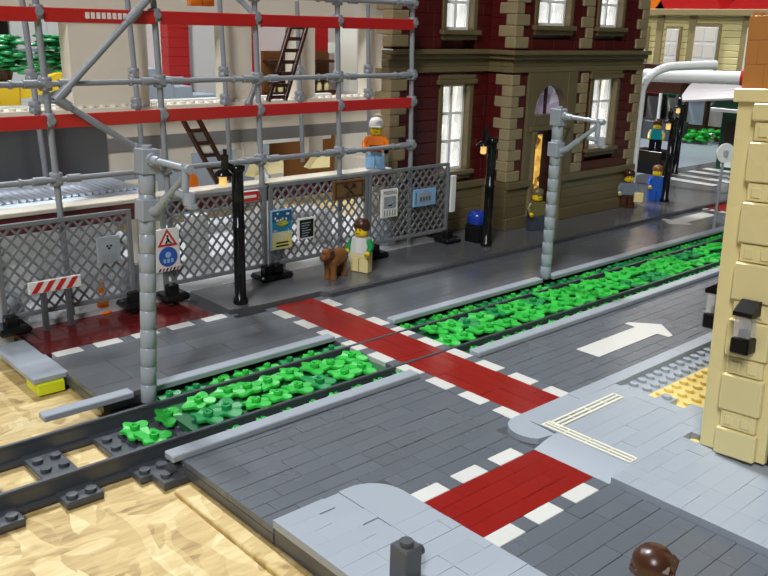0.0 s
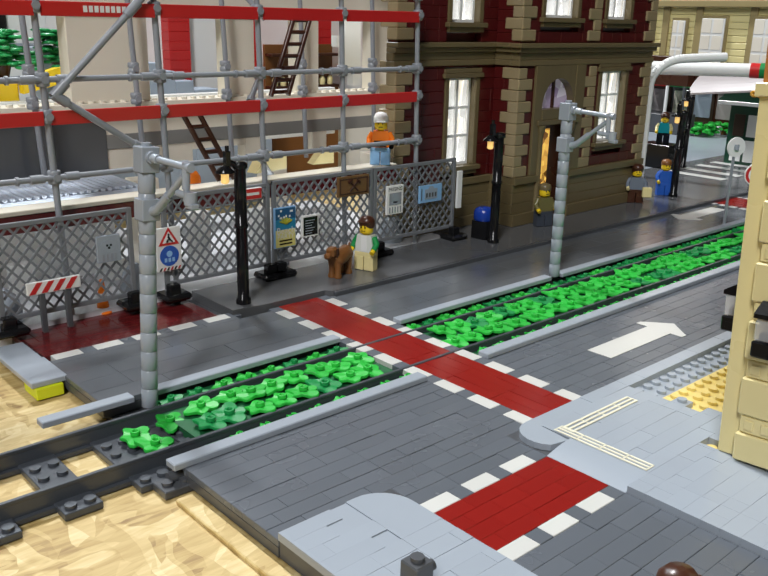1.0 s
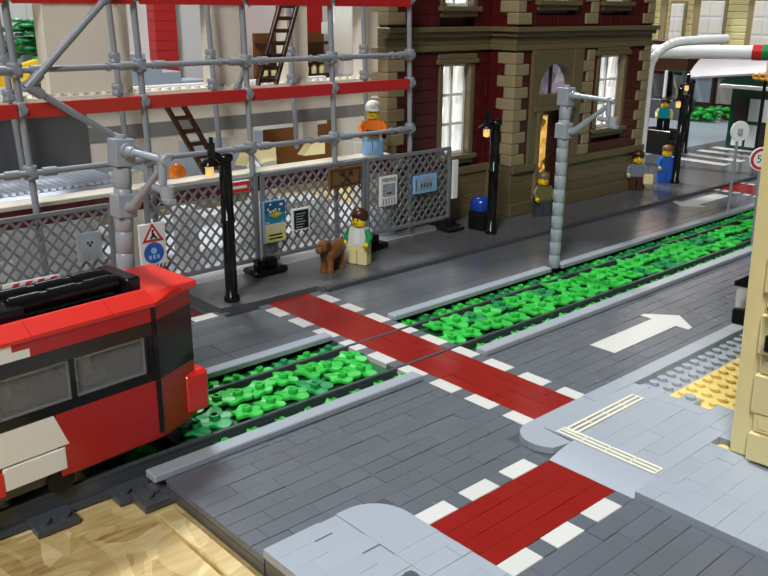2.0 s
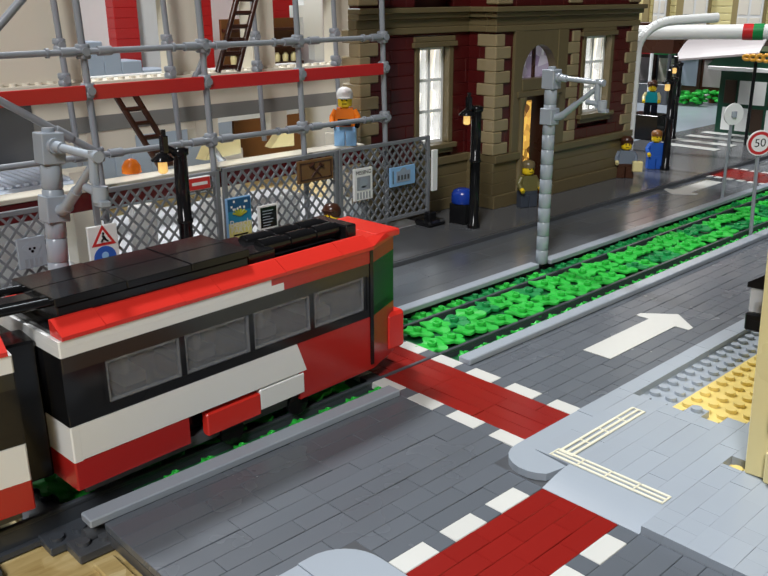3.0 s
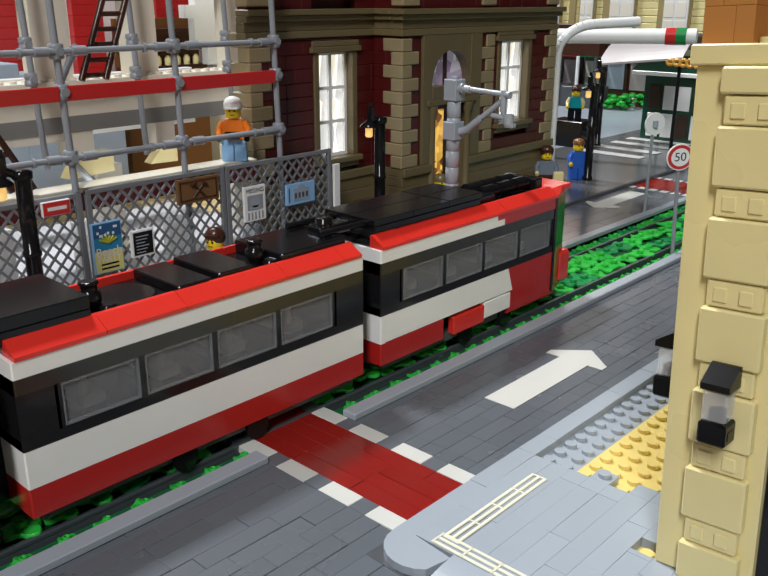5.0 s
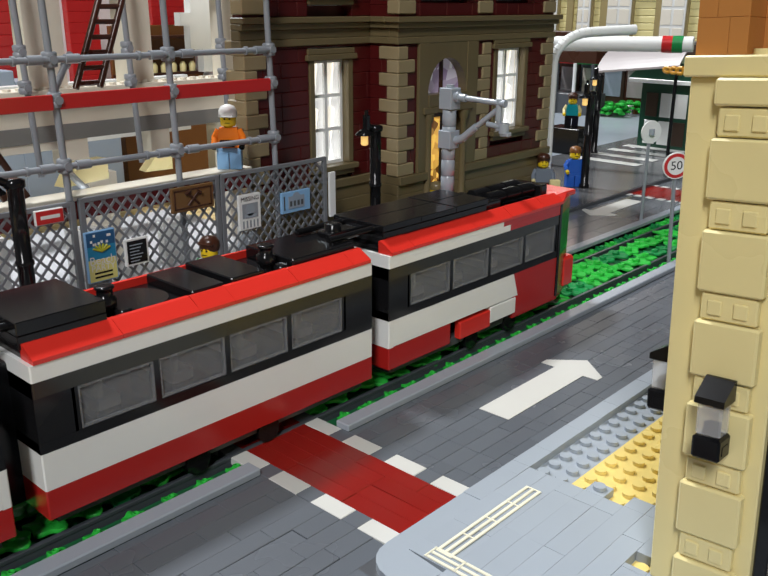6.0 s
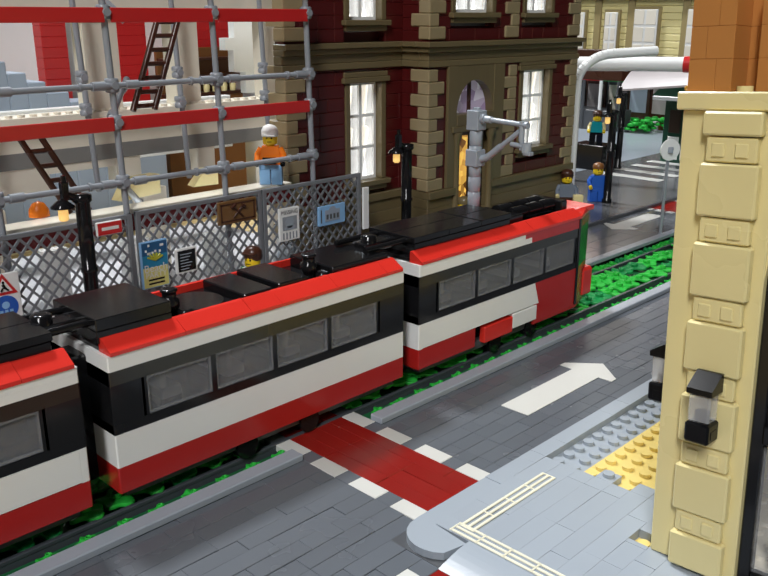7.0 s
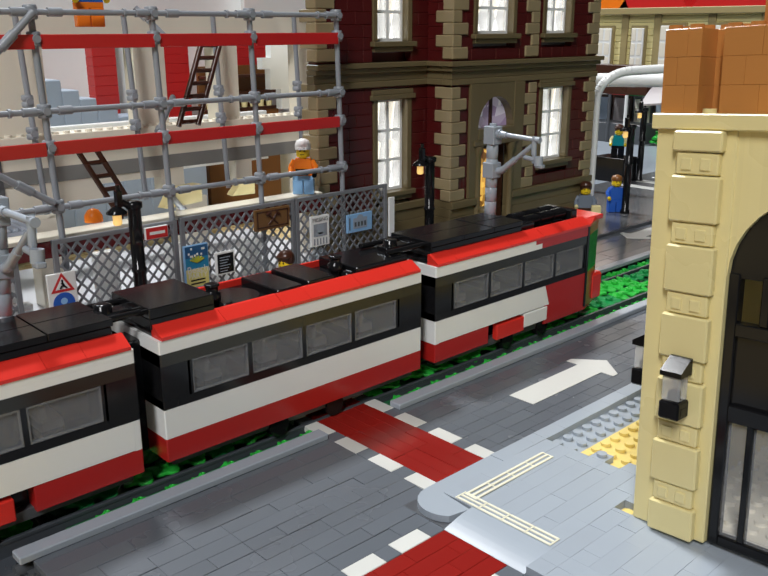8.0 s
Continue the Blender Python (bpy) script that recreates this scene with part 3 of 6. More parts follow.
def leaves():
    rng = random.Random(12)
    bright = [leaf_mesh(s, GREEN) for s in range(3)]
    deep = [leaf_mesh(s + 3, DGREEN) for s in range(2)]
    def put(x, y, z, me, sc):
        ob = part("leaf_piece", me, [], tram_track)
        ob.matrix_local = Matrix.Translation((x * U, y * U, z * U)) @ Euler((rng.uniform(-0.12, 0.12), rng.uniform(-0.12, 0.12), rng.uniform(0, 6.28))).to_matrix().to_4x4() @ Matrix.Diagonal((sc, sc, 1, 1))
    for x, y in ((-19.0, 14.2), (-18.6, 12.6), (-16.6, 14.6)):
        put(x, y, -0.5, bright[0], 0.85)
    for x0, x1 in ((-15.2, -1.6), (5.8, 100)):
        x = x0
        while x < x1:
            for y in (12.35, 14.55):
                put(x + rng.uniform(-0.3, 0.3) + (0.9 if y > 13 else 0), y + rng.uniform(-0.2, 0.2), -0.22 + rng.uniform(0, 0.12), deep[rng.randrange(2)] if rng.random() < 0.2 else bright[rng.randrange(3)], rng.uniform(0.85, 1.0))
            x += 1.75 if x < 40 else 2.1
        x = x0
        while x < x1:
            put(x, 16.95, -0.42, deep[rng.randrange(2)] if rng.random() < 0.35 else bright[rng.randrange(3)], 0.68)
            if x < 70:
                put(x + 0.6, 10.05, -0.38, bright[rng.randrange(3)], 0.5)
            x += 1.9
    

leaves()


# ---- overhead-line masts, lamps, signs ----
def mast(at, lean_x, lean_y):
    t = thing("tram_mast", "light grey round brick mast with a jointed bracket arm", "mast", at)
    me = Build().lathe([(0.46, 0), (0.5, 0.04), (0.5, 1.13), (0.46, 1.17), (0.44, 1.2)], seg=18).mesh("round_brick")
    for k in range(12):
        part("round_brick", me, LIGHT, t, at=(0, 0, 0.0 + 1.2 * k))
    part("clamp_block", Build().cbox(-0.56, 0.56, -0.56, 0.56, 11.6, 12.9, 0.05).cyl((0.1, -0.5, 12.2), (0.15, -0.95, 12.3), 0.3), LIGHT, t)
    part("cap_block", Build().cbox(-0.56, 0.56, -0.56, 0.56, 14.4, 15.9, 0.05).stud(0, 0, 15.9).cyl((0, -0.5, 15.3), (0, -0.85, 15.3), 0.38), LIGHT, t)
    part("upper_arm", Build().cyl((0, -0.6, 15.3), (0.25, -4.6, 15.1), 0.2).cyl((0, -0.6, 15.3), (0.05, -1.4, 15.25), 0.28).cyl((0.25, -4.1, 15.35), (0.25, -4.1, 13.9), 0.22).cyl((0.25, -4.4, 15.1), (0.25, -4.65, 15.1), 0.26), LIGHT, t)
    part("lower_arm", Build().cyl((0.1, -0.9, 12.3), (0.15, -1.3, 12.5), 0.3).cyl((0.1, -1.2, 12.45), (0.25, -3.9, 14.6), 0.2).cyl((0.1, -1.2, 12.45), (0.18, -2.3, 13.35), 0.27), LIGHT, t)
    part("wire_clip", Build().cyl((0.25, -3.2, 13.6), (0.25, -4.5, 13.5), 0.2).cyl((0.25, -4.6, 13.1), (0.25, -4.6, 13.8), 0.36).cbox(0.0, 0.5, -5.1, -4.4, 12.9, 13.2, 0.05).cbox(0.1, 0.4, -4.3, -4.0, 13.2, 14.2, 0.05), LIGHT, t)
    t.matrix_world = pose(at[0] * U, at[1] * U, at[2] * U, -lean_y, lean_x, 0)
    return t


mast((-16.6, 17.1, -0.3), 4.0, 2.0)
mast((25.0, 18.0, 0.2), 0.0, 0.0)


def street_lamp(at, turn):
    t = thing("street_lamp", "black post street lamp with a small glowing lantern", "street lamp", at, turn, "street lamps")
    part("post", Build().lathe([(0.62, 0), (0.62, 0.4), (0.48, 0.5), (0.48, 6.3), (0.56, 6.35), (0.56, 6.6), (0.48, 6.65), (0.48, 11.0), (0.62, 11.1), (0.62, 11.5), (0.3, 11.6)], seg=14), BLACK, t)
    part("bracket", Build().cyl((-0.1, 0, 11.2), (-1.1, 0, 11.7), 0.25).cbox(-1.35, -0.9, -0.25, 0.25, 11.3, 12.5).cyl((-1.1, 0, 12.4), (-1.1, 0, 12.9), 0.16), BLACK, t)
    part("shade", Build().lathe([(0.75, 10.85), (0.75, 10.95), (0.35, 11.3), (0.2, 11.4)], at=(-1.35, 0, 0)), BLACK, t)
    part("lantern_glass", Build().lathe([(0.22, 10.0), (0.32, 10.1), (0.3, 10.9)], at=(-1.35, 0, 0)), LAMPGLOW, t, "warm glowing lantern")
    return t


street_lamp((-2.3, 28.6, 0.4), 0)
street_lamp((29.3, 29.3, 0.4), 0)
street_lamp((68.6, 31.1, 0.4), 0)
street_lamp((92, 43, 0.4), 0)


def text(name, body, size, mat, parent, m):
    cu = bpy.data.curves.new(name, "FONT")
    cu.body, cu.size, cu.extrude = body, size * U, 0.0
    cu.align_x, cu.align_y = "CENTER", "CENTER"
    cu.materials.append(mat)
    ob = new(name, cu)
    ob.parent = parent
    ob.matrix_local = m
    return ob


FACE = lambda x, y, z: pose(x * U, y * U, z * U, 90, 0, 0)  # lies on a face towards -y
SIGNWHITE = plastic("sign_white", (0.80, 0.80, 0.78), 0.3)
SIGNRED = plastic("sign_red", (0.55, 0.02, 0.02), 0.3)


def disc(b, x, z, y, r, th, m=0, seg=24):
    return b.cyl((x, y, z), (x, y - th, z), r, seg, m)


def round_sign(at, turn, speed, lean=0):
    t = thing("road_sign", "round red and white speed sign on a thin grey pole" if speed else "back of a round white sign on a thin grey pole", "road sign", at, turn)
    part("pole", Build().cyl((0, 0, 0), (0, 0, 9.3), 0.17), STEEL, t)
    part("plate", disc(Build(), 0, 9.3, -0.15, 1.15, 0.14, 0), SIGNWHITE, t)
    if speed:
        part("red_ring", disc(disc(Build(), 0, 9.3, -0.292, 1.05, 0.012, 0), 0, 9.3, -0.305, 0.78, 0.012, 1), [SIGNRED, SIGNWHITE], t)
        text("sign_number", "50", 1.05, BLACK, t, FACE(0, -0.325, 9.3))
    else:
        part("clip", Build().cyl((0, -0.3, 9.0), (0, -0.3, 9.6), 0.3), LIGHT, t)
    t.matrix_world = pose(at[0] * U, at[1] * U, at[2] * U, 0, lean, 0) @ pose(0, 0, 0, 0, 0, turn)


round_sign((46.3, 9.7, -0.3), -45, True, -6)
round_sign((58.5, 18.5, 0.2), -30, False)


# ---- site fence and what hangs on it ----
def fence_panel(x0, x1, y, z0, z1, tilt=0.0):
    t = thing("fence_panel", "grey diamond lattice site fence panel on black feet", "fence", ((x0 + x1) / 2, y, 0), tilt, "site fence")
    w, h = (x1 - x0) / 2, z1 - z0
    f = Build()
    f.cbox(-w, w, -0.14, 0.14, z0, z0 + 0.35, 0.04).cbox(-w, w, -0.14, 0.14, z1 - 0.35, z1, 0.04)
    f.cbox(-w, -w + 0.4, -0.16, 0.16, z0 - 0.6, z1, 0.04).cbox(w - 0.4, w, -0.16, 0.16, z0 - 0.6, z1, 0.04)
    part("panel_frame", f, SHADEDFENCE, t)
    lat = Build()
    a0, a1, b0, b1 = -w + 0.35, w - 0.35, z0 + 0.3, z1 - 0.3
    pitch = 0.93
    k = a0 - (b1 - b0) * 0.9
    for sgn in (1, -1):
        k = a0 - (b1 - b0)
        while k < a1 + (b1 - b0):
            # the line x = k + s * (z - b0) * 0.8, cut to the panel
            s = 0.85
            p = []
            for zz in np.linspace(b0, b1, 41):
                xx = k + s * (zz - b0) if sgn > 0 else k + s * (b1 - zz)
                if a0 <= xx <= a1:
                    p.append((xx, zz))
            if len(p) > 1:
                (xa, za), (xb, zb) = p[0], p[-1]
                d = Vector((xb - xa, 0, zb - za)).normalized()
                n = Vector((-d.z, 0, d.x)) * 0.085
                yy = 0.05 * sgn
                q = [Vector((xa, 0, za)) + n, Vector((xa, 0, za)) - n, Vector((xb, 0, zb)) - n, Vector((xb, 0, zb)) + n]
                lat.add([(v.x, yy - 0.06, v.z) for v in q] + [(v.x, yy + 0.06, v.z) for v in q], [(0, 1, 2, 3), (7, 6, 5, 4), (0, 4, 5, 1), (1, 5, 6, 2), (2, 6, 7, 3), (3, 7, 4, 0)])
            k += pitch
    part("lattice", lat, SHADEDFENCE, t)
    me = Build().cbox(-1.2, 1.2, -1.1, 1.1, 0.42, 1.0, 0.2).cbox(-0.5, 0.5, -0.4, 0.4, 0.9, 1.7, 0.1).mesh("foot")
    for fx in (-w + 0.4, w - 0.4):
        part("foot", me, BLACK, t, "black rubber foot", at=(fx, -0.6, 0))
    return t


fence_panel(-19.8, -9.2, 33.6, 1.2, 8.4)
fence_panel(-6.6, 3.8, 33.6, 1.4, 8.9)
fence_panel(4.1, 15.9, 33.6, 1.4, 9.0)
fence_panel(16.0, 27.5, 33.6, 1.5, 9.0)


def board(name, label, x0, x1, z0, z1, mats, draw=None, y=33.35, category="sign"):
    """A flat board clipped to the fence, its picture built of thin flat shapes."""
    t = thing(name, label, category, ((x0 + x1) / 2, y, (z0 + z1) / 2))
    w, h = (x1 - x0) / 2, (z1 - z0) / 2
    part("panel", Build().cbox(-w, w, -0.15, 0.12, -h, h, 0.03), mats[0], t)
    if draw:
        draw(t, w, h)
    return t


def flat(name, t, mat, x0, x1, z0, z1, lift=0.0, label=""):
    return part(name, Build().box(x0, x1, -0.17 - lift, -0.152 - lift, z0, z1), mat, t, label)


def poster_beach(t, w, h):
    flat("sky_field", t, plastic("poster_blue", (0.012, 0.09, 0.22), 0.3), -w + 0.08, w - 0.08, h * 0.42, h - 0.08)
    flat("sea_field", t, plastic("poster_sea", (0.015, 0.22, 0.40), 0.3), -w + 0.08, w - 0.08, -h * 0.1, h * 0.42)
    flat("sand_field", t, plastic("poster_sand", (0.72, 0.66, 0.22), 0.3), -w + 0.08, w - 0.08, -h + 0.08, -h * 0.1)
    b = Build()
    rng = random.Random(4)
    for k in range(9):
        x, z = rng.uniform(-w + 0.3, w - 0.3), rng.uniform(h * 0.45, h - 0.25)
        b.box(x - 0.08, x + 0.08, -0.185, -0.171, z - 0.09, z + 0.09)
    part("star_marks", b, SIGNWHITE, t)
    b = Build()
    for k in range(6):
        a = 0.5 + k * 0.42
        b.cyl((0, -0.18, 0.35), (0.75 * math.cos(a), -0.18, 0.35 + 0.55 * math.sin(a)), 0.09, 6, 0)
    part("palm_mark", b, plastic("poster_leaf", (0.42, 0.42, 0.03), 0.3), t)
    text("poster_word", "Beach", 0.85, SIGNWHITE, t, pose(0, -0.195 * U, -0.28 * U, 90, 0, 0))
    text("poster_word", "PARTY", 0.62, SIGNWHITE, t, pose(0, -0.195 * U, -0.82 * U, 90, 0, 0))
    for k in range(2):
        flat("text_bar", t, BLACK, -w * 0.6, w * 0.6, -1.25 - 0.3 * k, -1.12 - 0.3 * k, 0.02)


def poster_black(t, w, h):
    flat("black_field", t, BLACK, -w + 0.15, w - 0.15, -h + 0.15, h - 0.15)
    for k in range(6):
        flat("text_bar", t, LIGHT, -w + 0.35, w - 0.5 - 0.15 * (k % 3), h - 0.5 - 0.24 * k, h - 0.43 - 0.24 * k, 0.02)


def poster_missing(t, w, h):
    text("poster_word", "MISSING", 0.5, BLACK, t, pose(0, -0.18 * U, (h - 0.38) * U, 90, 0, 0))
    flat("picture_field", t, STEEL, -w + 0.3, w - 0.3, -h + 0.95, h - 0.75)
    b = disc(Build(), 0, 0.15, -0.17, 0.48, 0.02, 0)
    b.box(-0.55, 0.55, -0.19, -0.171, -0.5, -0.15)
    part("cat_shape", b, LIGHT, t)
    for k in range(5):
        flat("text_bar", t, STEEL, -w + 0.3 + 0.36 * k, -w + 0.45 + 0.36 * k, -h + 0.15, -h + 0.75, 0.01)


def poster_photo(t, w, h):
    b = Build().box(-0.9, 0.9, -0.19, -0.152, -0.55, 0.5)
    disc(b, 0.0, 0.35, -0.152, 0.45, 0.04)
    part("house_shape", b, BLUEGREY, t)
    for k in range(4):
        flat("window_mark", t, DARK, -0.75 + 0.42 * k, -0.5 + 0.42 * k, -0.35, 0.1, 0.03)
    flat("text_bar", t, DARK, -w + 0.2, -w + 0.32, -0.6, 0.6, 0.01)


def poster_tools(t, w, h):
    b = Build()
    for x0, z0, x1, z1 in ((-w + 0.2, -h + 0.2, w - 0.2, -h + 0.32), (-w + 0.2, h - 0.32, w - 0.2, h - 0.2), (-w + 0.2, -h + 0.2, -w + 0.32, h - 0.2), (w - 0.32, -h + 0.2, w - 0.2, h - 0.2)):
        b.box(x0, x1, -0.18, -0.152, z0, z1)
    b.cyl((-0.5, -0.17, -0.5), (0.45, -0.17, 0.4), 0.1, 8).cyl((0.5, -0.17, -0.5), (-0.45, -0.17, 0.4), 0.1, 8)
    b.cyl((-0.7, -0.17, 0.35), (-0.25, -0.17, 0.62), 0.16, 8).cyl((0.35, -0.17, 0.5), (0.7, -0.17, 0.3), 0.17, 8)
    part("tool_mark", b, BROWN, t)


def poster_works(t, w, h):
    tri = Build().prism([(-0.92, 0.35), (0.92, 0.35), (0, 1.85)], 0.0, 0.02, 0, Matrix.Translation((0, -0.152, 0)) @ UPRIGHT_Y)
    tri.prism([(-0.58, 0.55), (0.58, 0.55), (0, 1.5)], 0.0, 0.03, 1, Matrix.Translation((0, -0.155, 0)) @ UPRIGHT_Y)
    part("warning_triangle", tri, [SIGNRED, SIGNWHITE], t)
    part("digger_mark", Build().cyl((-0.05, -0.19, 1.1), (0.1, -0.19, 0.8), 0.1, 8).cyl((0.1, -0.19, 0.8), (0.3, -0.19, 0.62), 0.07, 8).cyl((-0.05, -0.19, 0.85), (-0.2, -0.19, 0.6), 0.07, 8).cyl((0.0, -0.19, 1.22), (0.0, -0.2, 1.22), 0.1, 10), BLACK, t)
    part("helmet_disc", disc(disc(Build(), 0, -0.55, -0.152, 0.85, 0.02, 0), 0, -0.38, -0.172, 0.26, 0.012, 1), [BLUE, SKYBLUE], t)
    for k in range(3):
        part("helmet_mark", Build().box(-0.45 + 0.34 * k, -0.23 + 0.34 * k, -0.19, -0.172, -1.05, -0.72), SKYBLUE, t)
    for k in range(6):
        b = Build().prism([(-0.95 + 0.33 * k, -1.75), (-0.8 + 0.33 * k, -1.75), (-0.65 + 0.33 * k, -1.5), (-0.8 + 0.33 * k, -1.5)], 0, 0.02, 0, Matrix.Translation((0, -0.152, 0)) @ UPRIGHT_Y)
        part("stripe_mark", b, SIGNRED if k % 2 else BLACK, t)


def poster_dog(t, w, h):
    b = disc(Build(), 0, 0.25, -0.152, 0.5, 0.02)
    disc(b, -0.42, 0.4, -0.152, 0.2, 0.03)
    disc(b, 0.42, 0.4, -0.152, 0.2, 0.03)
    part("dog_face", b, LIGHT, t)
    b2 = disc(Build(), -0.15, 0.3, -0.17, 0.09, 0.02)
    disc(b2, 0.15, 0.3, -0.17, 0.09, 0.02)
    disc(b2, 0, 0.1, -0.17, 0.1, 0.02)
    part("dog_eyes", b2, BLACK, t)
    for k in range(4):
        flat("text_bar", t, STEEL, -0.6 + 0.33 * k, -0.42 + 0.33 * k, -0.9, -0.4, 0.01)


def poster_red(t, w, h):
    flat("red_field", t, SIGNRED, -w + 0.06, w - 0.06, -h + 0.06, h - 0.06)
    flat("text_bar", t, SIGNWHITE, -w + 0.35, w - 0.3, -0.12, 0.12, 0.02)


board("beach_poster", "blue and yellow beach party poster on the site fence", 4.1, 6.4, 2.9, 6.6, [SKYBLUE], poster_beach)
board("notice_board", "small black notice with white frame on the site fence", 7.1, 9.0, 3.5, 5.5, [SIGNWHITE], poster_black)
board("tool_sign", "brown wooden sign with crossed tools on the site fence", 11.3, 15.1, 6.7, 8.6, [plastic("carved_brown", (0.17, 0.085, 0.028), 0.35)], poster_tools)
board("missing_poster", "pale missing cat notice on the site fence", 17.5, 19.7, 4.2, 7.1, [SIGNWHITE], poster_missing)
board("photo_poster", "light blue picture tile on the site fence", 22.0, 25.2, 4.8, 6.6, [SKYBLUE], poster_photo)
board("red_name_sign", "small red and white sign on the site fence", 0.8, 2.8, 7.7, 8.7, [SIGNWHITE], poster_red)
board("works_sign", "road works warning sign with blue helmet disc", -7.4, -5.2, 2.8, 6.4, [SIGNWHITE], poster_works)
board("dog_poster", "pale grey lost dog notice on the site fence", -12.3, -10.4, 4.4, 6.5, [LIGHT], poster_dog)
board("side_panel", "plain white panel edge beside the fence", 27.6, 28.3, 3.6, 7.6, [WHITE])


def barrier():
    t = thing("barrier", "red and white striped barrier board on dark legs", "barrier", (-16.0, 32.8, 0))
    w, z0, z1 = 2.00, 3.06, 4.00
    part("striped_board", Build().cbox(-w, w, -0.15, 0.1, z0, z1, 0.04), SIGNWHITE, t)
    for k in range(4):
        x = -w + 0.12 + (2 * w - 0.5) * k / 4
        part("stripe", Build().prism([(x, z0 + 0.06), (x + 0.22 * w, z0 + 0.06), (x + 0.52 * w, z1 - 0.06), (x + 0.3 * w, z1 - 0.06)], 0, 0.02, 0, Matrix.Translation((0, -0.15, 0)) @ UPRIGHT_Y), SIGNRED, t)
    for x in (-0.45 * w, 0.5 * w):
        part("leg", Build().cbox(x - 0.2, x + 0.2, -0.1, 0.3, 0.0, z0 + 0.02, 0.04), DARK, t)
    c = thing("traffic_cone", "small orange traffic cone with pale band", "cone", (-11.6, 34.6, 0.0))
    part("cone_body", Build().lathe([(0.75, 0.0), (0.75, 0.15), (0.5, 0.2), (0.38, 1.2), (0.2, 2.6), (0.12, 2.7)]), ORANGE, c)
    part("cone_band", Build().lathe([(0.41, 1.15), (0.34, 1.6)]), SIGNWHITE, c)


barrier()


# ---- scaffold ----
def scaffold():
    t = thing("scaffold", "grey tube scaffold with red boards in two levels", "scaffold")
    xs = (-23.6, -14.3, -5.2, 4.1, 13.1, 22.6)

    def joint(b, x, y, z):
        b.lathe([(0.42, -0.5), (0.5, -0.42), (0.5, -0.1), (0.42, -0.05), (0.42, 0.05), (0.5, 0.1), (0.5, 0.42), (0.42, 0.5)], (x, y, z), 10)
        b.cyl((x, y, z), (x, y - 0.6, z), 0.3, 8)

    for y in (34.3, 44.0):
        off = 2.6 if y > 40 else 0
        for x in xs:
            b = Build()
            b.cyl((x + off, y, 0.4 if y < 40 else 8.7), (x + off - 0.7, y, 25.0), 0.245, 10)
            for z in ((11.2, 15.6, 18.2, 23.2, 25.0) if y < 40 else (15.6, 18.2)):
                joint(b, x + off - 0.7 * (z / 25), y, z)
            part("scaffold_post", b, STEEL, t)
        for z in (11.2, 18.2, 25.0):
            for a, c in zip(xs, xs[1:]):
                if y > 40:
                    continue
                b = Build()
                b.cyl((a + off - 0.5, y - 0.3, z), (c + off - 0.5, y - 0.3, z), 0.22, 10)
                b.cyl((a + off + 0.4, y - 0.3, z), (a + off + 1.4, y - 0.3, z), 0.33, 10)
                b.cyl((c + off - 2.2, y - 0.3, z), (c + off - 1.2, y - 0.3, z), 0.33, 10)
                b.cyl((c + off - 3.2, y - 0.3, z), (c + off - 3.0, y - 0.3, z), 0.33, 10)
                part("scaffold_rail", b, STEEL, t)
    for z in (15.0, 22.5):
        for a, c in zip(xs, xs[1:]):
            part("red_board", Build().cbox(a - 0.3, c - 0.8, 33.85, 34.05, z, z + 1.0, 0.04), SIGNRED, t, "bright red toe board")
    # braces
    for p, q in (((-14.4, 33.7, 17.0), (-5.9, 33.7, 25.0)), ((-14.4, 33.7, 17.2), (-6.0, 33.7, 11.6)), ((6.6, 40.5, 15.2), (9.4, 42.5, 18.0)), ((8.6, 40.5, 22.6), (6.4, 42.5, 25.6)), ((4.4, 36.0, 11.0), (8.2, 39.0, 7.6))):
        part("brace", Build().cyl(p, q, 0.26, 10).cyl(p, Vector(p).lerp(Vector(q), 0.12), 0.38, 10).cyl(Vector(p).lerp(Vector(q), 0.7), Vector(p).lerp(Vector(q), 0.82), 0.36, 10), STEEL, t)
    for k in range(9):
        part("name_bar", Build().box(-11.6 + 0.42 * k, -11.3 + 0.42 * k, 33.82, 33.845, 22.8, 23.25), SIGNWHITE, t)
    return t


scaffold()


def ladder(at, foot, top, mat, width=1.5):
    t = thing("ladder", "dark brown ladder leaning in the scaffold", "ladder")
    p, q = Vector(foot), Vector(top)
    side = Vector((width / 2, 0, 0))
    for s in (-1, 1):
        part("rail", Build().cyl(p + side * s, q + side * s, 0.25, 6), mat, t)
    n = int((q - p).length / 1.25)
    for k in range(n + 1):
        c = p.lerp(q, (k + 0.3) / (n + 0.6))
        part("rung", Build().cyl(c - side, c + side, 0.2, 6), mat, t)


ladder(0, (0.8, 35.6, 9.2), (-2.0, 36.6, 15.2), BROWN)
ladder(0, (7.9, 37.6, 15.9), (11.3, 38.6, 22.8), BROWN, 1.9)


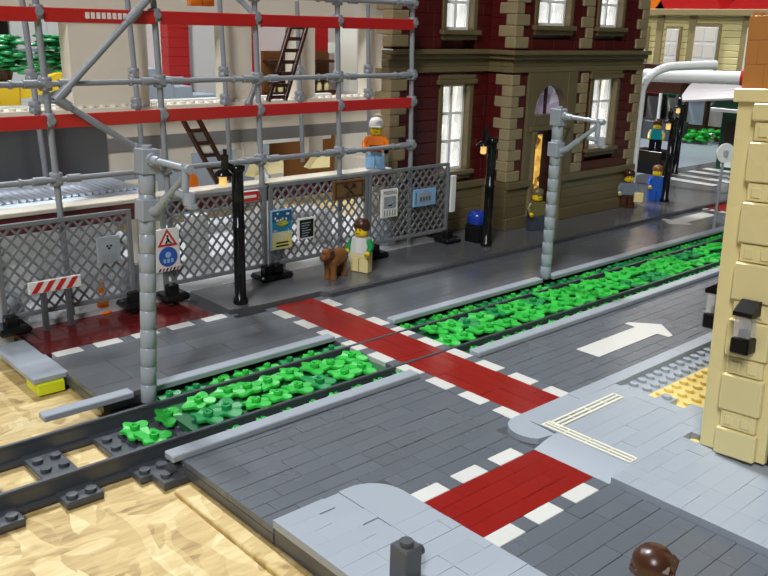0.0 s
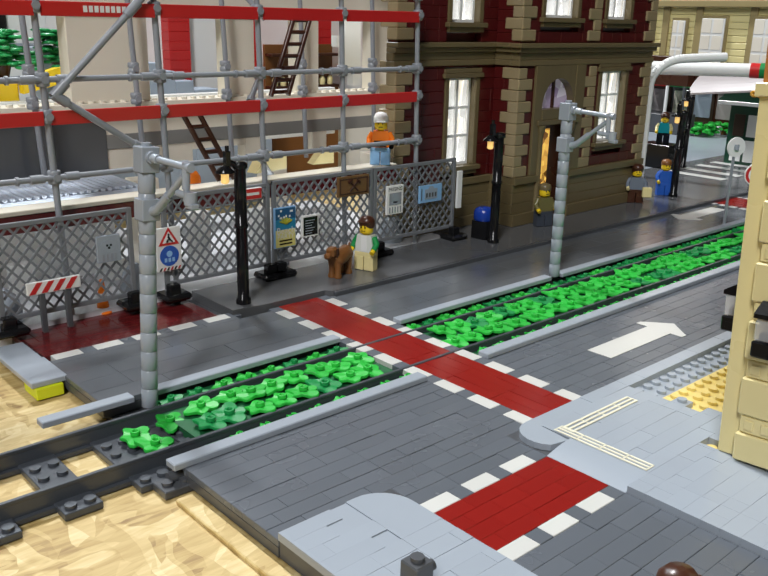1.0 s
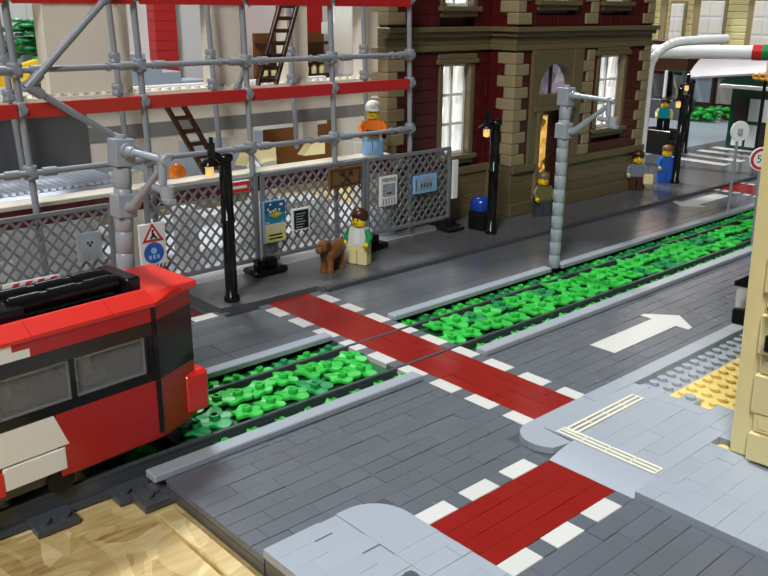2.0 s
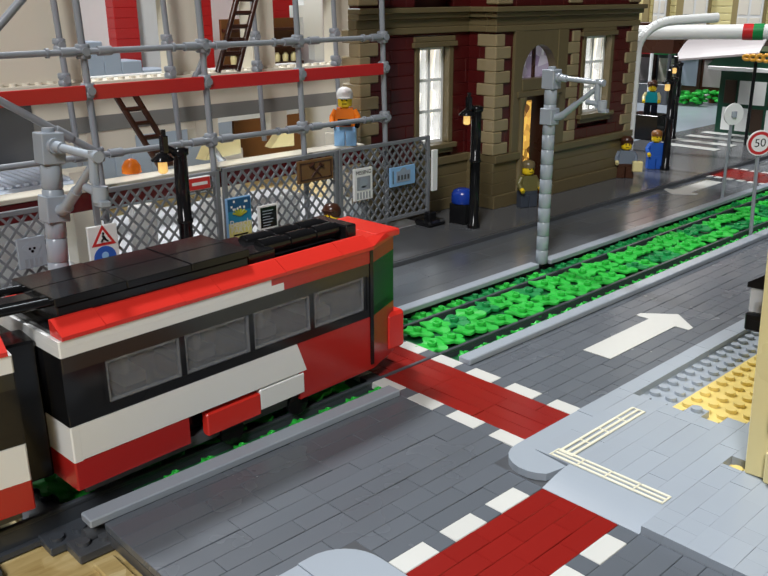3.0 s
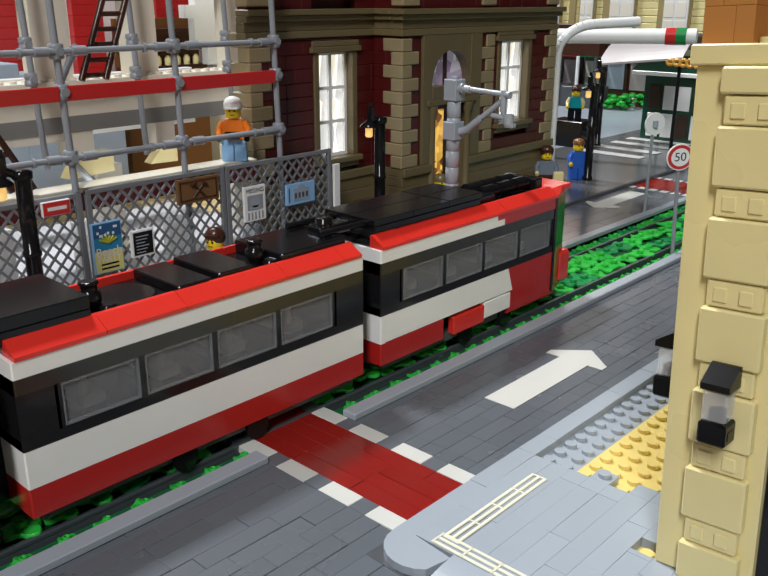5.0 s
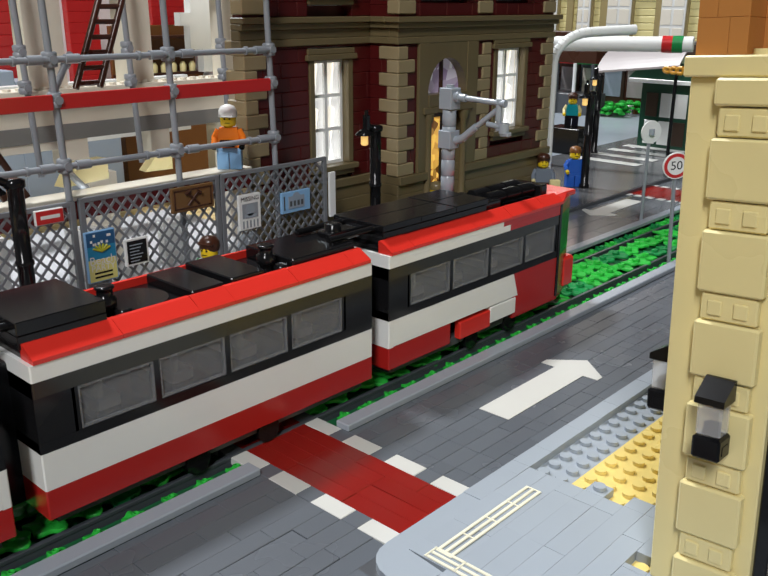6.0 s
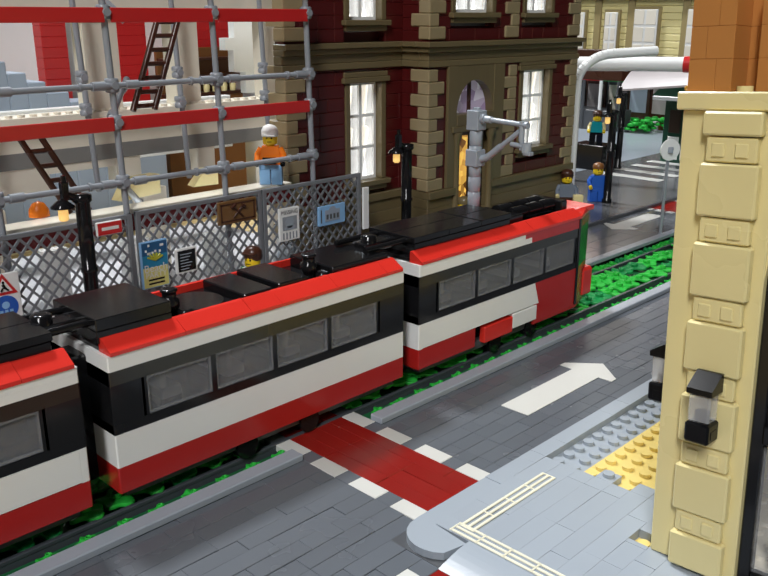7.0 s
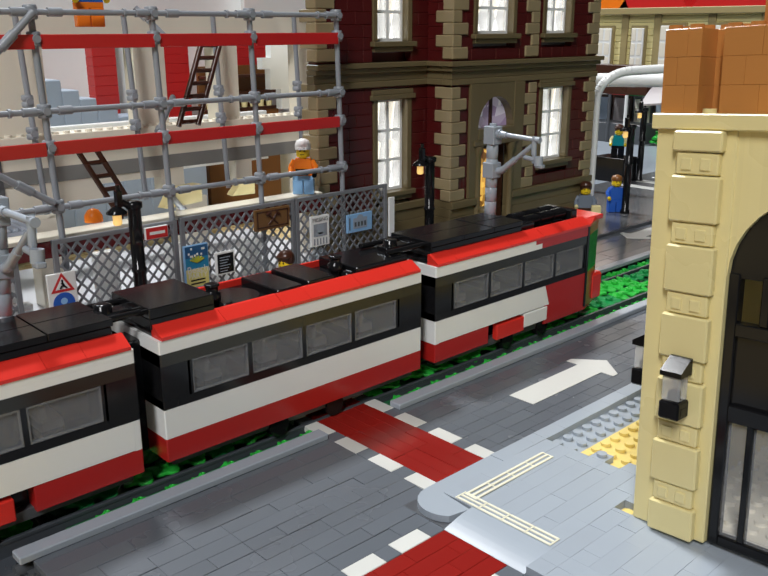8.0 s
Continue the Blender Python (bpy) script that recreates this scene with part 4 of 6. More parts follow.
# ---- unfinished cream house behind the scaffold ----
def cream_house():
    t = thing("unfinished_house", "cream house shell under construction with open window bays", "house")
    w = Build()
    part("floor_slab", Build().cbox(-60, 20.6, 35.2, 37.2, 8.45, 8.8, 0.05), CREAM, t)
    part("slab_edge", Build().cbox(-60, 20.6, 35.3, 35.8, 7.1, 8.45, 0.04), DEEPSHADERED, t, "dark red slab edge")
    # Unseen glowing strips added to brighten the ground behind the fence.
    for x in (-30, -18, -6, 6, 13):
        part("led_strip", Build().cbox(x, x + 7, 37.3, 37.7, 8.0, 8.2, 0.03), FILLGLOW, t, "added glowing strip under the slab that brightens the site")
    for x in (-40, -24, -2.5, 12, 26):
        part("pier", Build().cbox(x - 1.2, x + 1.2, 44, 46, 0.4, 8.3, 0.05), CREAM, t)
    part("lower_wall", Build().cbox(-60, -1, 46, 47.5, 8.8, 12.0, 0.04).cbox(-60, 33, 46, 47.5, 12.0, 14.6, 0.04).cbox(-1, 3.5, 46, 47.5, 8.8, 12.0).cbox(3.5, 9.5, 46, 47.5, 10.3, 12.0).cbox(9.5, 12, 46, 47.5, 8.8, 12.0).cbox(12, 18, 46, 47.5, 11, 12).cbox(18, 20, 46, 47.5, 8.8, 12), CREAM, t, "cream wall of smooth plates")
    part("grey_band", Build().cbox(-60, 33, 45.9, 46.2, 11.0, 12.3, 0.03), BAND, t, "dark grey band")
    part("grey_panel", Build().cbox(-60, -5.2, 45.85, 46.2, 9.0, 13.9, 0.03), DARK, t, "dark grey wall panel")
    sill = Build().cbox(-60, 33, 45.0, 47.5, 14.6, 15.2, 0.05)
    for k in range(91):
        sill.stud(-58.5 + k, 45.5, 15.2)
    part("studded_sill", sill, CREAM, t)
    for x0, x1 in ((-40, -30), (-8.2, -0.8), (7.4, 10.6), (16.0, 18.6), (26.2, 33.0)):
        part("column", Build().cbox(x0, x1, 45.6, 47.5, 15.2, 22.6, 0.05), CREAM, t)
    beam = Build().cbox(-60, 33, 45.4, 47.5, 22.6, 25.2, 0.05)
    for k in range(91):
        beam.stud(-58.5 + k, 46, 25.2)
    part("lintel_beam", beam, CREAM, t)
    part("stair_stringer", Build().prism([(27.8, 15.2), (29, 15.2), (29, 22.5), (26.6, 22.5), (26.6, 20.8), (25.4, 20.8), (25.4, 19.6), (26.4, 19.6), (26.4, 17.4), (27.8, 17.4)], 0, 1, 0, Matrix.Translation((0, 52, 0)) @ UPRIGHT_Y), WHITE, t)
    part("room_wall", Build().cbox(-60, 30, 57, 58, 8.8, 14.5, 0.05), WHITE, t)
    return t


FILLGLOW = glowing("added_white_glow", (0.92, 0.97, 1.0), 6.0)
BAND = plastic("band_grey", (0.20, 0.20, 0.19), 0.35)
cream_house()
solo("site_ground", Build().box(-60, 27, 34, 58, -0.9, 0.42), SITE := plastic("site_grey", (0.58, 0.59, 0.62), 0.35), "pale grey plates of the building site", "ground", kind="structure")


def site_things():
    t = thing("site_container", "low container with a ribbed pale blue roof", "container", (-14, 41.5, 0.4))
    part("container_body", Build().cbox(-11, 8, 2.2, 4.0, 0, 8.0, 0.05), WHITE, t)
    part("roof_sheet", Build().box(-11.2, 8.2, -3.3, 4.4, 8.0, 8.45), PALEBLUE, t)
    me = Build().cbox(0, 0.42, -3.3, 4.4, 8.45, 8.75, 0.1).mesh("roof_rib")
    for k in range(32):
        part("roof_rib", me, PALEBLUE, t, at=(-11 + 0.6 * k, 0, 0))
    for k in range(0, 13, 2):
        w, h = (2.4, 1.6, 2.0, 1.9)[k % 4], (3.6, 5.2, 2.6, 4.2, 1.8)[k % 5]
        solo("wall_panel", Build().cbox(0, w, 0, 1, 0, h, 0.05), WHITE, "white wall panel standing behind the fence", "panel", (-24 + 3.9 * k, 39.6 + 0.9 * (k % 3), 0.42), group="panels behind the fence")
    for x, y, r in ((-19, 36, 1.6), (-8, 36.2, 1.2), (6.5, 36, 0.9), (21, 36.4, 1.3)):
        solo("grey_rubble", Build().lathe([(r, 0), (r * 1.05, 0.8), (r * 0.8, 1.9), (r * 0.3, 2.6)], seg=9), LIGHT, "pale grey rounded rubble behind the fence", "rubble", (x, y, 0.42))
    for (x, y, z, w, d, h, a) in ((7.5, 40, 8.8, 4.2, 1.2, 1.6, 12), (14.5, 40.5, 8.8, 2.4, 1.2, 1.4, -8)):
        u = thing("timber_stack", "leaning tan boards on the slab", "boards", (x, y, z), a)
        part("board", Build().prism([(-w / 2, 0), (w / 2, 0), (w / 2, h), (-w / 2 + 1.2, h)], 0, d, 0, UPRIGHT_Y), TAN, u)
    hd = thing("orange_helmet", "orange helmet on the slab", "helmet", (-1.2, 38, 8.8))
    part("helmet_shell", Build().lathe([(0.75, 0), (0.72, 0.5), (0.45, 0.95), (0.1, 1.1)]), ORANGE, hd)


site_things()


def beyond():
    """Other models on the table behind the shell of the house."""
    t = thing("stepped_wall", "grey blue stepped wall of another model", "wall", (12, 68, 0))
    for k, (x0, x1, z1) in enumerate(((-14, -4, 19.0), (-4, -2, 18.4), (-2, 0, 17.2), (0, 2, 16.2), (2, 4.5, 15.0), (4.5, 8, 13.9), (8, 16, 12.8))):
        part("block", Build().cbox(x0, x1, 0, 4, -1.3, z1, 0.1), BLUEGREY, t)
    t = thing("red_brick_model", "dark red brick model wall behind the shell", "wall", (20, 76, 0))
    for x0, x1, z0, z1 in ((-2.3, 0.8, 11, 24), (7.3, 11.2, 11, 24), (18.5, 24.5, 17.5, 24), (33, 38, 14, 22)):
        b = Build()
        z = z0
        while z < z1 - 0.01:
            part("brick", Build().cbox(x0, x1, 0, 2, z, min(z + 1.2, z1), 0.06), SIGNRED, t)
            z += 1.2
    part("base_block", Build().cbox(-10, 40, 0.5, 3, -1.3, 11, 0.05), WHITE, t)
    part("white_wall", Build().cbox(0.8, 7.3, 1, 2, 11, 26, 0.05), WHITE, t)
    part("white_wall", Build().cbox(24.6, 50, 6, 7, -1.3, 30, 0.05), WHITE, t)
    solo("white_model_wall", Build().cbox(2, 72, 0, 2, -1.3, 31, 0.1), WHITE, "plain white wall of a model behind the shell", "wall", (0, 86, 0))
    t = thing("brown_shop_model", "brown and gold model shop interior", "shelf", (37.5, 73, 0))
    part("shelf_body", Build().cbox(-6, 6, 0, 2, -1.3, 13.2, 0.05).cbox(-6, 6, 1.5, 2, 13.2, 19, 0.05), DOGBROWN, t)
    for k in range(3):
        part("shelf_board", Build().cbox(-6, 6, -0.2, 1.5, 13 + 2.2 * k, 13.4 + 2.2 * k, 0.05), BROWN, t)
    for k in range(8):
        part("jar", Build().lathe([(0.4, 0), (0.45, 0.8), (0.2, 1.2)], seg=10), TAN, t, at=(-5 + 1.4 * k, 0.6, 13.4))
    # yellow digger and trees at the left
    t = thing("yellow_digger", "yellow model digger with a long arm", "digger", (-6, 60, 0))
    part("cab", Build().cbox(-4.5, -1.5, 0, 4, 12.5, 16.3, 0.15), YELLOW, t)
    part("tracks", Build().cbox(-5, 2, -0.2, 4.2, -1.3, 12.5, 0.2), WHITE, t)
    part("arm", Build().prism([(-1.5, 15.0), (5.5, 16.6), (5.5, 17.6), (2.0, 17.4), (-1.5, 16.4)], 0, 1.2, 0, UPRIGHT_Y), YELLOW, t)
    for x, y, s in ((-8.2, 62, 1.0), (-1.2, 65, 1.2), (-16, 68, 1.2)):
        t = thing("model_tree", "green model tree with flat leaf clusters on a brown trunk", "tree", (x, y, 0), 20 * x, "trees behind the site")
        part("trunk", Build().lathe([(1.1, -1.3), (0.8, 8), (0.6, 16.5), (0.9, 17.6)], seg=9), BROWN, t)
        rng = random.Random(int(x * 7))
        b = Build()
        for k in range(130):
            a, r, z = rng.uniform(0, 6.28), rng.uniform(0.3, 3.6) * s, rng.uniform(17.2, 20.8)
            r *= 1.05 - 0.16 * (z - 17.2)
            px, py, w = r * math.cos(a), r * math.sin(a), rng.uniform(0.5, 0.95)
            b.lathe([(w * 0.7, 0), (w, 0.12), (w * 0.6, 0.3)], (px, py, z), 7)
        part("crown", b, GREEN2, t)
    t = thing("model_building", "white model building with dark openings behind trees", "house", (-8, 76, 0))
    part("block", Build().cbox(-12, 10, 0, 4, -1.3, 24, 0.1), WHITE, t)
    for x in (-9, -4, 2):
        part("dark_opening", Build().cbox(x, x + 3.4, -0.3, 0.1, 19.6, 22.6, 0.1), BLACK, t)
    part("pale_floor", Build().cbox(-12, 10, -0.4, 0, 18.4, 19.2, 0.1).cbox(-12, 10, -0.4, 0, 14.5, 15.5, 0.1), LIGHT, t)


GREEN2 = plastic("tree_green", (0.02, 0.32, 0.09), 0.35, 0.25)
beyond()


# ---- brick house ----
def lay_bricks(parent, mat, x0, x1, z0, z1, y, holes, seed, depth=1.0, h=1.2, along_y=False, name="brick"):
    rng = random.Random(seed)
    z = z0
    row = 0
    while z < z1 - 0.05:
        top = min(z + h, z1)
        spans = [(x0, x1)]
        for hx0, hx1, hz0, hz1 in holes:
            if hz0 < top - 0.1 and hz1 > z + 0.1:
                nxt = []
                for a, b in spans:
                    if hx1 <= a or hx0 >= b:
                        nxt.append((a, b))
                        continue
                    if hx0 > a:
                        nxt.append((a, hx0))
                    if hx1 < b:
                        nxt.append((hx1, b))
                spans = nxt
        for a, b in spans:
            x = a - (row % 2)
            while x < b - 0.05:
                w = rng.choice((2, 3, 4))
                p, q = max(x, a), min(x + w, b)
                if b - q < 0.6:
                    q = b
                if q - p > 0.15:
                    if along_y:
                        piece(name, parent, mat, y, y + depth, p, q, z, top, 0.06)
                    else:
                        piece(name, parent, mat, p, q, y, y + depth, z, top, 0.06)
                x = x + w if q < b else b
        z = top
        row += 1


def sash_window(parent, x0, x1, z0, z1, y, arched=False, label="tall white sash window in a dark tan frame"):
    w = part("window", Build().cbox(x0 - 0.6, x0, y - 0.15, y + 1.2, z0, z1, 0.05), OLIVE, parent, label)
    part("jamb", Build().cbox(x1, x1 + 0.6, y - 0.15, y + 1.2, z0, z1, 0.05), OLIVE, w)
    part("lintel", Build().cbox(x0 - 1.0, x1 + 1.0, y - 0.35, y + 1, z1, z1 + 0.5, 0.06).cbox(x0 - 0.8, x1 + 0.8, y - 0.2, y + 1, z1 + 0.5, z1 + 1.0, 0.06), OLIVE, w)
    part("sill", Build().cbox(x0 - 0.9, x1 + 0.9, y - 0.6, y + 1, z0 - 0.5, z0, 0.06).cbox(x0 - 0.6, x1 + 0.6, y - 0.3, y + 1, z0 - 1.0, z0 - 0.5, 0.06), OLIVE, w)
    b = Build()
    c = (x0 + x1) / 2
    b.box(x0, x0 + 0.3, y + 0.7, y + 0.95, z0, z1).box(x1 - 0.3, x1, y + 0.7, y + 0.95, z0, z1).box(c - 0.18, c + 0.18, y + 0.7, y + 0.95, z0, z1)
    n = 3
    for k in range(n + 1):
        zz = z0 + (z1 - z0 - 0.3) * k / n
        b.box(x0, x1, y + 0.705, y + 0.945, zz, zz + 0.3)
    part("window_frame", b, WHITE, w)
    part("pane", Build().box(x0, x1, y + 0.8, y + 0.84, z0, z1), CLEAR, w).visible_shadow = False
    part("lit_room", Build().box(x0 - 0.5, x1 + 1.6, y + 1.45, y + 1.55, z0 - 0.3, z1), WINDOWLIGHT, w, "bright room behind the pane")
    h = z1 - z0
    for a, s in ((x0, 1), (c, -1), (c, 1), (x1, -1)):
        wide, slim = 0.34 * (x1 - x0), 0.1 * (x1 - x0)
        o = [(a, z0), (a + s * wide, z0), (a + s * slim, z0 + h * 0.52), (a + s * wide * 0.7, z0 + h * 0.56), (a + s * slim, z1), (a, z1)]
        part("curtain", Build().prism(o if s > 0 else o[::-1], 0, 0.1, 0, Matrix.Translation((0, y + 1.35, 0)) @ UPRIGHT_Y), CURTAIN, w, "white shaped curtain")


def quoins(parent, x, y, side, z0, z1, y_only=False):
    """Corner stones of alternating length at a corner x, y; side: +1 if the wall runs on to +x."""
    z, k = z0, 0
    while z < z1 - 0.1:
        long = k % 2 == 0
        wx = 2.3 if long else 1.3
        x0, x1 = (x - 0.12, x + wx) if side > 0 else (x - wx, x + 0.12)
        piece("quoin_stone", parent, QUOIN, x0, x1, y - 0.2, y + (1.3 if long else 2.3), z, z + 1.2, 0.1)
        z += 1.2
        k += 1


def brick_house():
    t = thing("brick_house", "dark red brick town house with tan corner stones and cornice", "house")
    A, B = 36.5, 33.0  # front planes of the wing and of the projecting middle
    top = 29.5
    part("core", Build().box(35, 38, A + 3.2, 52, 0.4, top).box(38.5, 62, B + 3.2, 52, 0.4, top), DARK, t, "plain dark inside walls")
    winA = (29.0, 33.2, 7.4, 16.9)
    winA2 = (29.0, 33.2, 22.6, 31)
    lay_bricks(t, BRICKRED, 21.2, 37, 6.0, 18.2, A, [(winA[0] - 0.6, winA[1] + 0.6, winA[2] - 1, winA[3] + 1)], 41)
    lay_bricks(t, BRICKRED, 21.2, 37, 20.6, top, A, [(winA2[0] - 0.6, winA2[1] + 0.6, winA2[2] - 1, winA2[3] + 1)], 42)
    part("backing", Build().box(21.4, 28.3, A + 1, A + 1.4, 0.4, top).box(33.9, 37, A + 1, A + 1.4, 0.4, top).box(28.3, 33.9, A + 1.0, A + 1.4, 0.4, 6.3).box(28.3, 33.9, A + 1.0, A + 1.4, 18, 21.5), BRICKRED, t)
    for k, (z0, z1, d) in enumerate(((0.4, 1.6, 0.3), (1.6, 2.8, 0.15), (2.8, 4.0, 0.15), (4.0, 5.2, 0.15), (5.2, 6.0, 0.35))):
        part("plinth_course", Build().cbox(21.2, 37, A - d, A + 1, z0, z1, 0.06), OLIVE, t)
    sash_window(t, *winA, A)
    sash_window(t, *winA2, A)
    # projecting middle
    win1 = (51.8, 56.8, 8.8, 17.3)
    winU1 = (40.0, 45.8, 23.3, 31)
    winU2 = (51.8, 56.4, 23.3, 31)
    bay = (39.0, 48.2, 0.4, 18.2)
    lay_bricks(t, BRICKRED, 48.2, 62.3, 6.0, 18.2, B, [(win1[0] - 0.6, win1[1] + 0.6, win1[2] - 1, win1[3] + 1)], 43)
    lay_bricks(t, BRICKRED, 36.2, 62.3, 20.6, top, B, [(u[0] - 0.6, u[1] + 0.6, u[2] - 1, u[3] + 1) for u in (winU1, winU2)], 44)
    lay_bricks(t, BRICKRED, 36.2, 39.0, 6.0, 18.2, B, [], 45)
    lay_bricks(t, BRICKRED, B, A, 6.0, top, 36.2, [], 46, along_y=True)
    part("backing", Build().box(36.4, 39, B + 1, B + 1.4, 0.4, top).box(46.6, 51.0, B + 1, B + 1.4, 18.4, top).box(48.4, 51.0, B + 1, B + 1.4, 0.4, 18).box(57.6, 62.2, B + 1, B + 1.4, 0.4, top).box(37, 62, B + 1, B + 1.4, 18, 22).box(51, 58, B + 1, B + 1.4, 0.4, 7.7), BRICKRED, t)
    for z0, z1, d in ((0.4, 1.8, 0.5), (1.8, 3.0, 0.2), (3.0, 4.2, 0.2), (4.2, 5.2, 0.2), (5.2, 6.0, 0.5)):
        part("plinth_course", Build().cbox(36.2, 40.4, B - d, A, z0, z1, 0.06), OLIVE, t)
        part("plinth_course", Build().cbox(46.4, 62.5, B - d, B + 1, z0, z1, 0.06), OLIVE, t)
    for w in (win1, winU1, winU2):
        sash_window(t, *w, B)
    # cornice between the storeys
    for z0, z1, d in ((18.2, 18.8, 0.25), (18.8, 19.6, 0.1), (19.6, 20.1, 0.45), (20.1, 20.6, 0.75)):
        c = Build().cbox(20.8, 36.2 - d, A - d, A + 1, z0, z1, 0.06).cbox(36.2 - d, 62.3 + d, B - d, B + 1, z0, z1, 0.06).cbox(36.2 - d, 37.2, B + 1, A + 1, z0, z1, 0.06)
        part("cornice", c, OLIVE, t)
    # door bay with arched light
    wall = Build()
    cx, r = 43.4, 3.0
    for a in range(16):
        a0, a1 = math.pi * a / 16, math.pi * (a + 1) / 16
        p0, p1 = (cx + r * math.cos(a0), 13.4 + r * 1.12 * math.sin(a0)), (cx + r * math.cos(a1), 13.4 + r * 1.12 * math.sin(a1))
        o0, o1 = (p0[0], 18.2), (p1[0], 18.2)
        wall.prism([p0, o0, o1, p1], 0, 1.2, 0, Matrix.Translation((0, B + 1.0, 0)) @ UPRIGHT_Y)
    wall.cbox(39, 40.4, B - 0.27, B + 1, 6.0, 18.2, 0.05).cbox(46.4, 48.2, B - 0.27, B + 1, 6.0, 18.2, 0.05)
    wall.cbox(40.4, 46.4, B - 0.35, B + 1, 12.2, 13.4, 0.06).cbox(39.6, 47.2, B - 0.5, B + 1, 11.6, 12.2, 0.06)
    part("door_surround", wall, OLIVE, t, "dark tan door surround with an arch")
    part("fan_light", Build().prism([(cx + r * math.cos(math.pi * k / 16), 13.4 + 1.12 * r * math.sin(math.pi * k / 16)) for k in range(17)], 0, 0.1, 0, Matrix.Translation((0, B + 0.9, 0)) @ UPRIGHT_Y), FANLIGHT, t, "pale arched fan light")
    part("fan_bar", Build().box(cx - 0.2, cx + 0.2, B + 0.6, B + 0.8, 13.4, 16.6), BROWN, t)
    d = part("door", Build().cbox(40.6, 46.2, B + 0.9, B + 1.2, 0.4, 11.6, 0.05), BROWN, t, "dark door with glowing ornate panes")
    part("door_glass", Build().cbox(42.2, 43.6, B + 0.84, B + 0.9, 4.0, 11.0, 0.02), AMBER, d)
    for x in (40.5, 46.1):
        part("pilaster", Build().lathe([(0.55, 0.4), (0.55, 1.4), (0.4, 1.6), (0.36, 10.6), (0.5, 10.9), (0.6, 11.6)], (x, B - 0.2, 0), 10), OLIVE, t)
    quoins(t, 36.2, B, 1, 6.0, 18.0)
    quoins(t, 36.2, B, 1, 20.8, top - 1)
    quoins(t, 62.3, B, -1, 2.0, 18.0)
    quoins(t, 62.3, B, -1, 20.8, top - 1)
    quoins(t, 21.2, A, 1, 2.0, 18.0)
    quoins(t, 21.2, A, 1, 20.8, top - 1)
    quoins(t, 50.4, B, -1, 6.0, 17.5)
    quoins(t, 50.4, B, -1, 20.8, top - 1)
    part("roof_cover", Build().box(38, 62, B, 52, top, top + 0.4).box(21.2, 38, A, 44, top, top + 0.4), DARK, t)
    return t


FANLIGHT = mottled("pale_violet_pane", (0.35, 0.26, 0.42), (0.85, 0.82, 0.9), 120, 0.15)


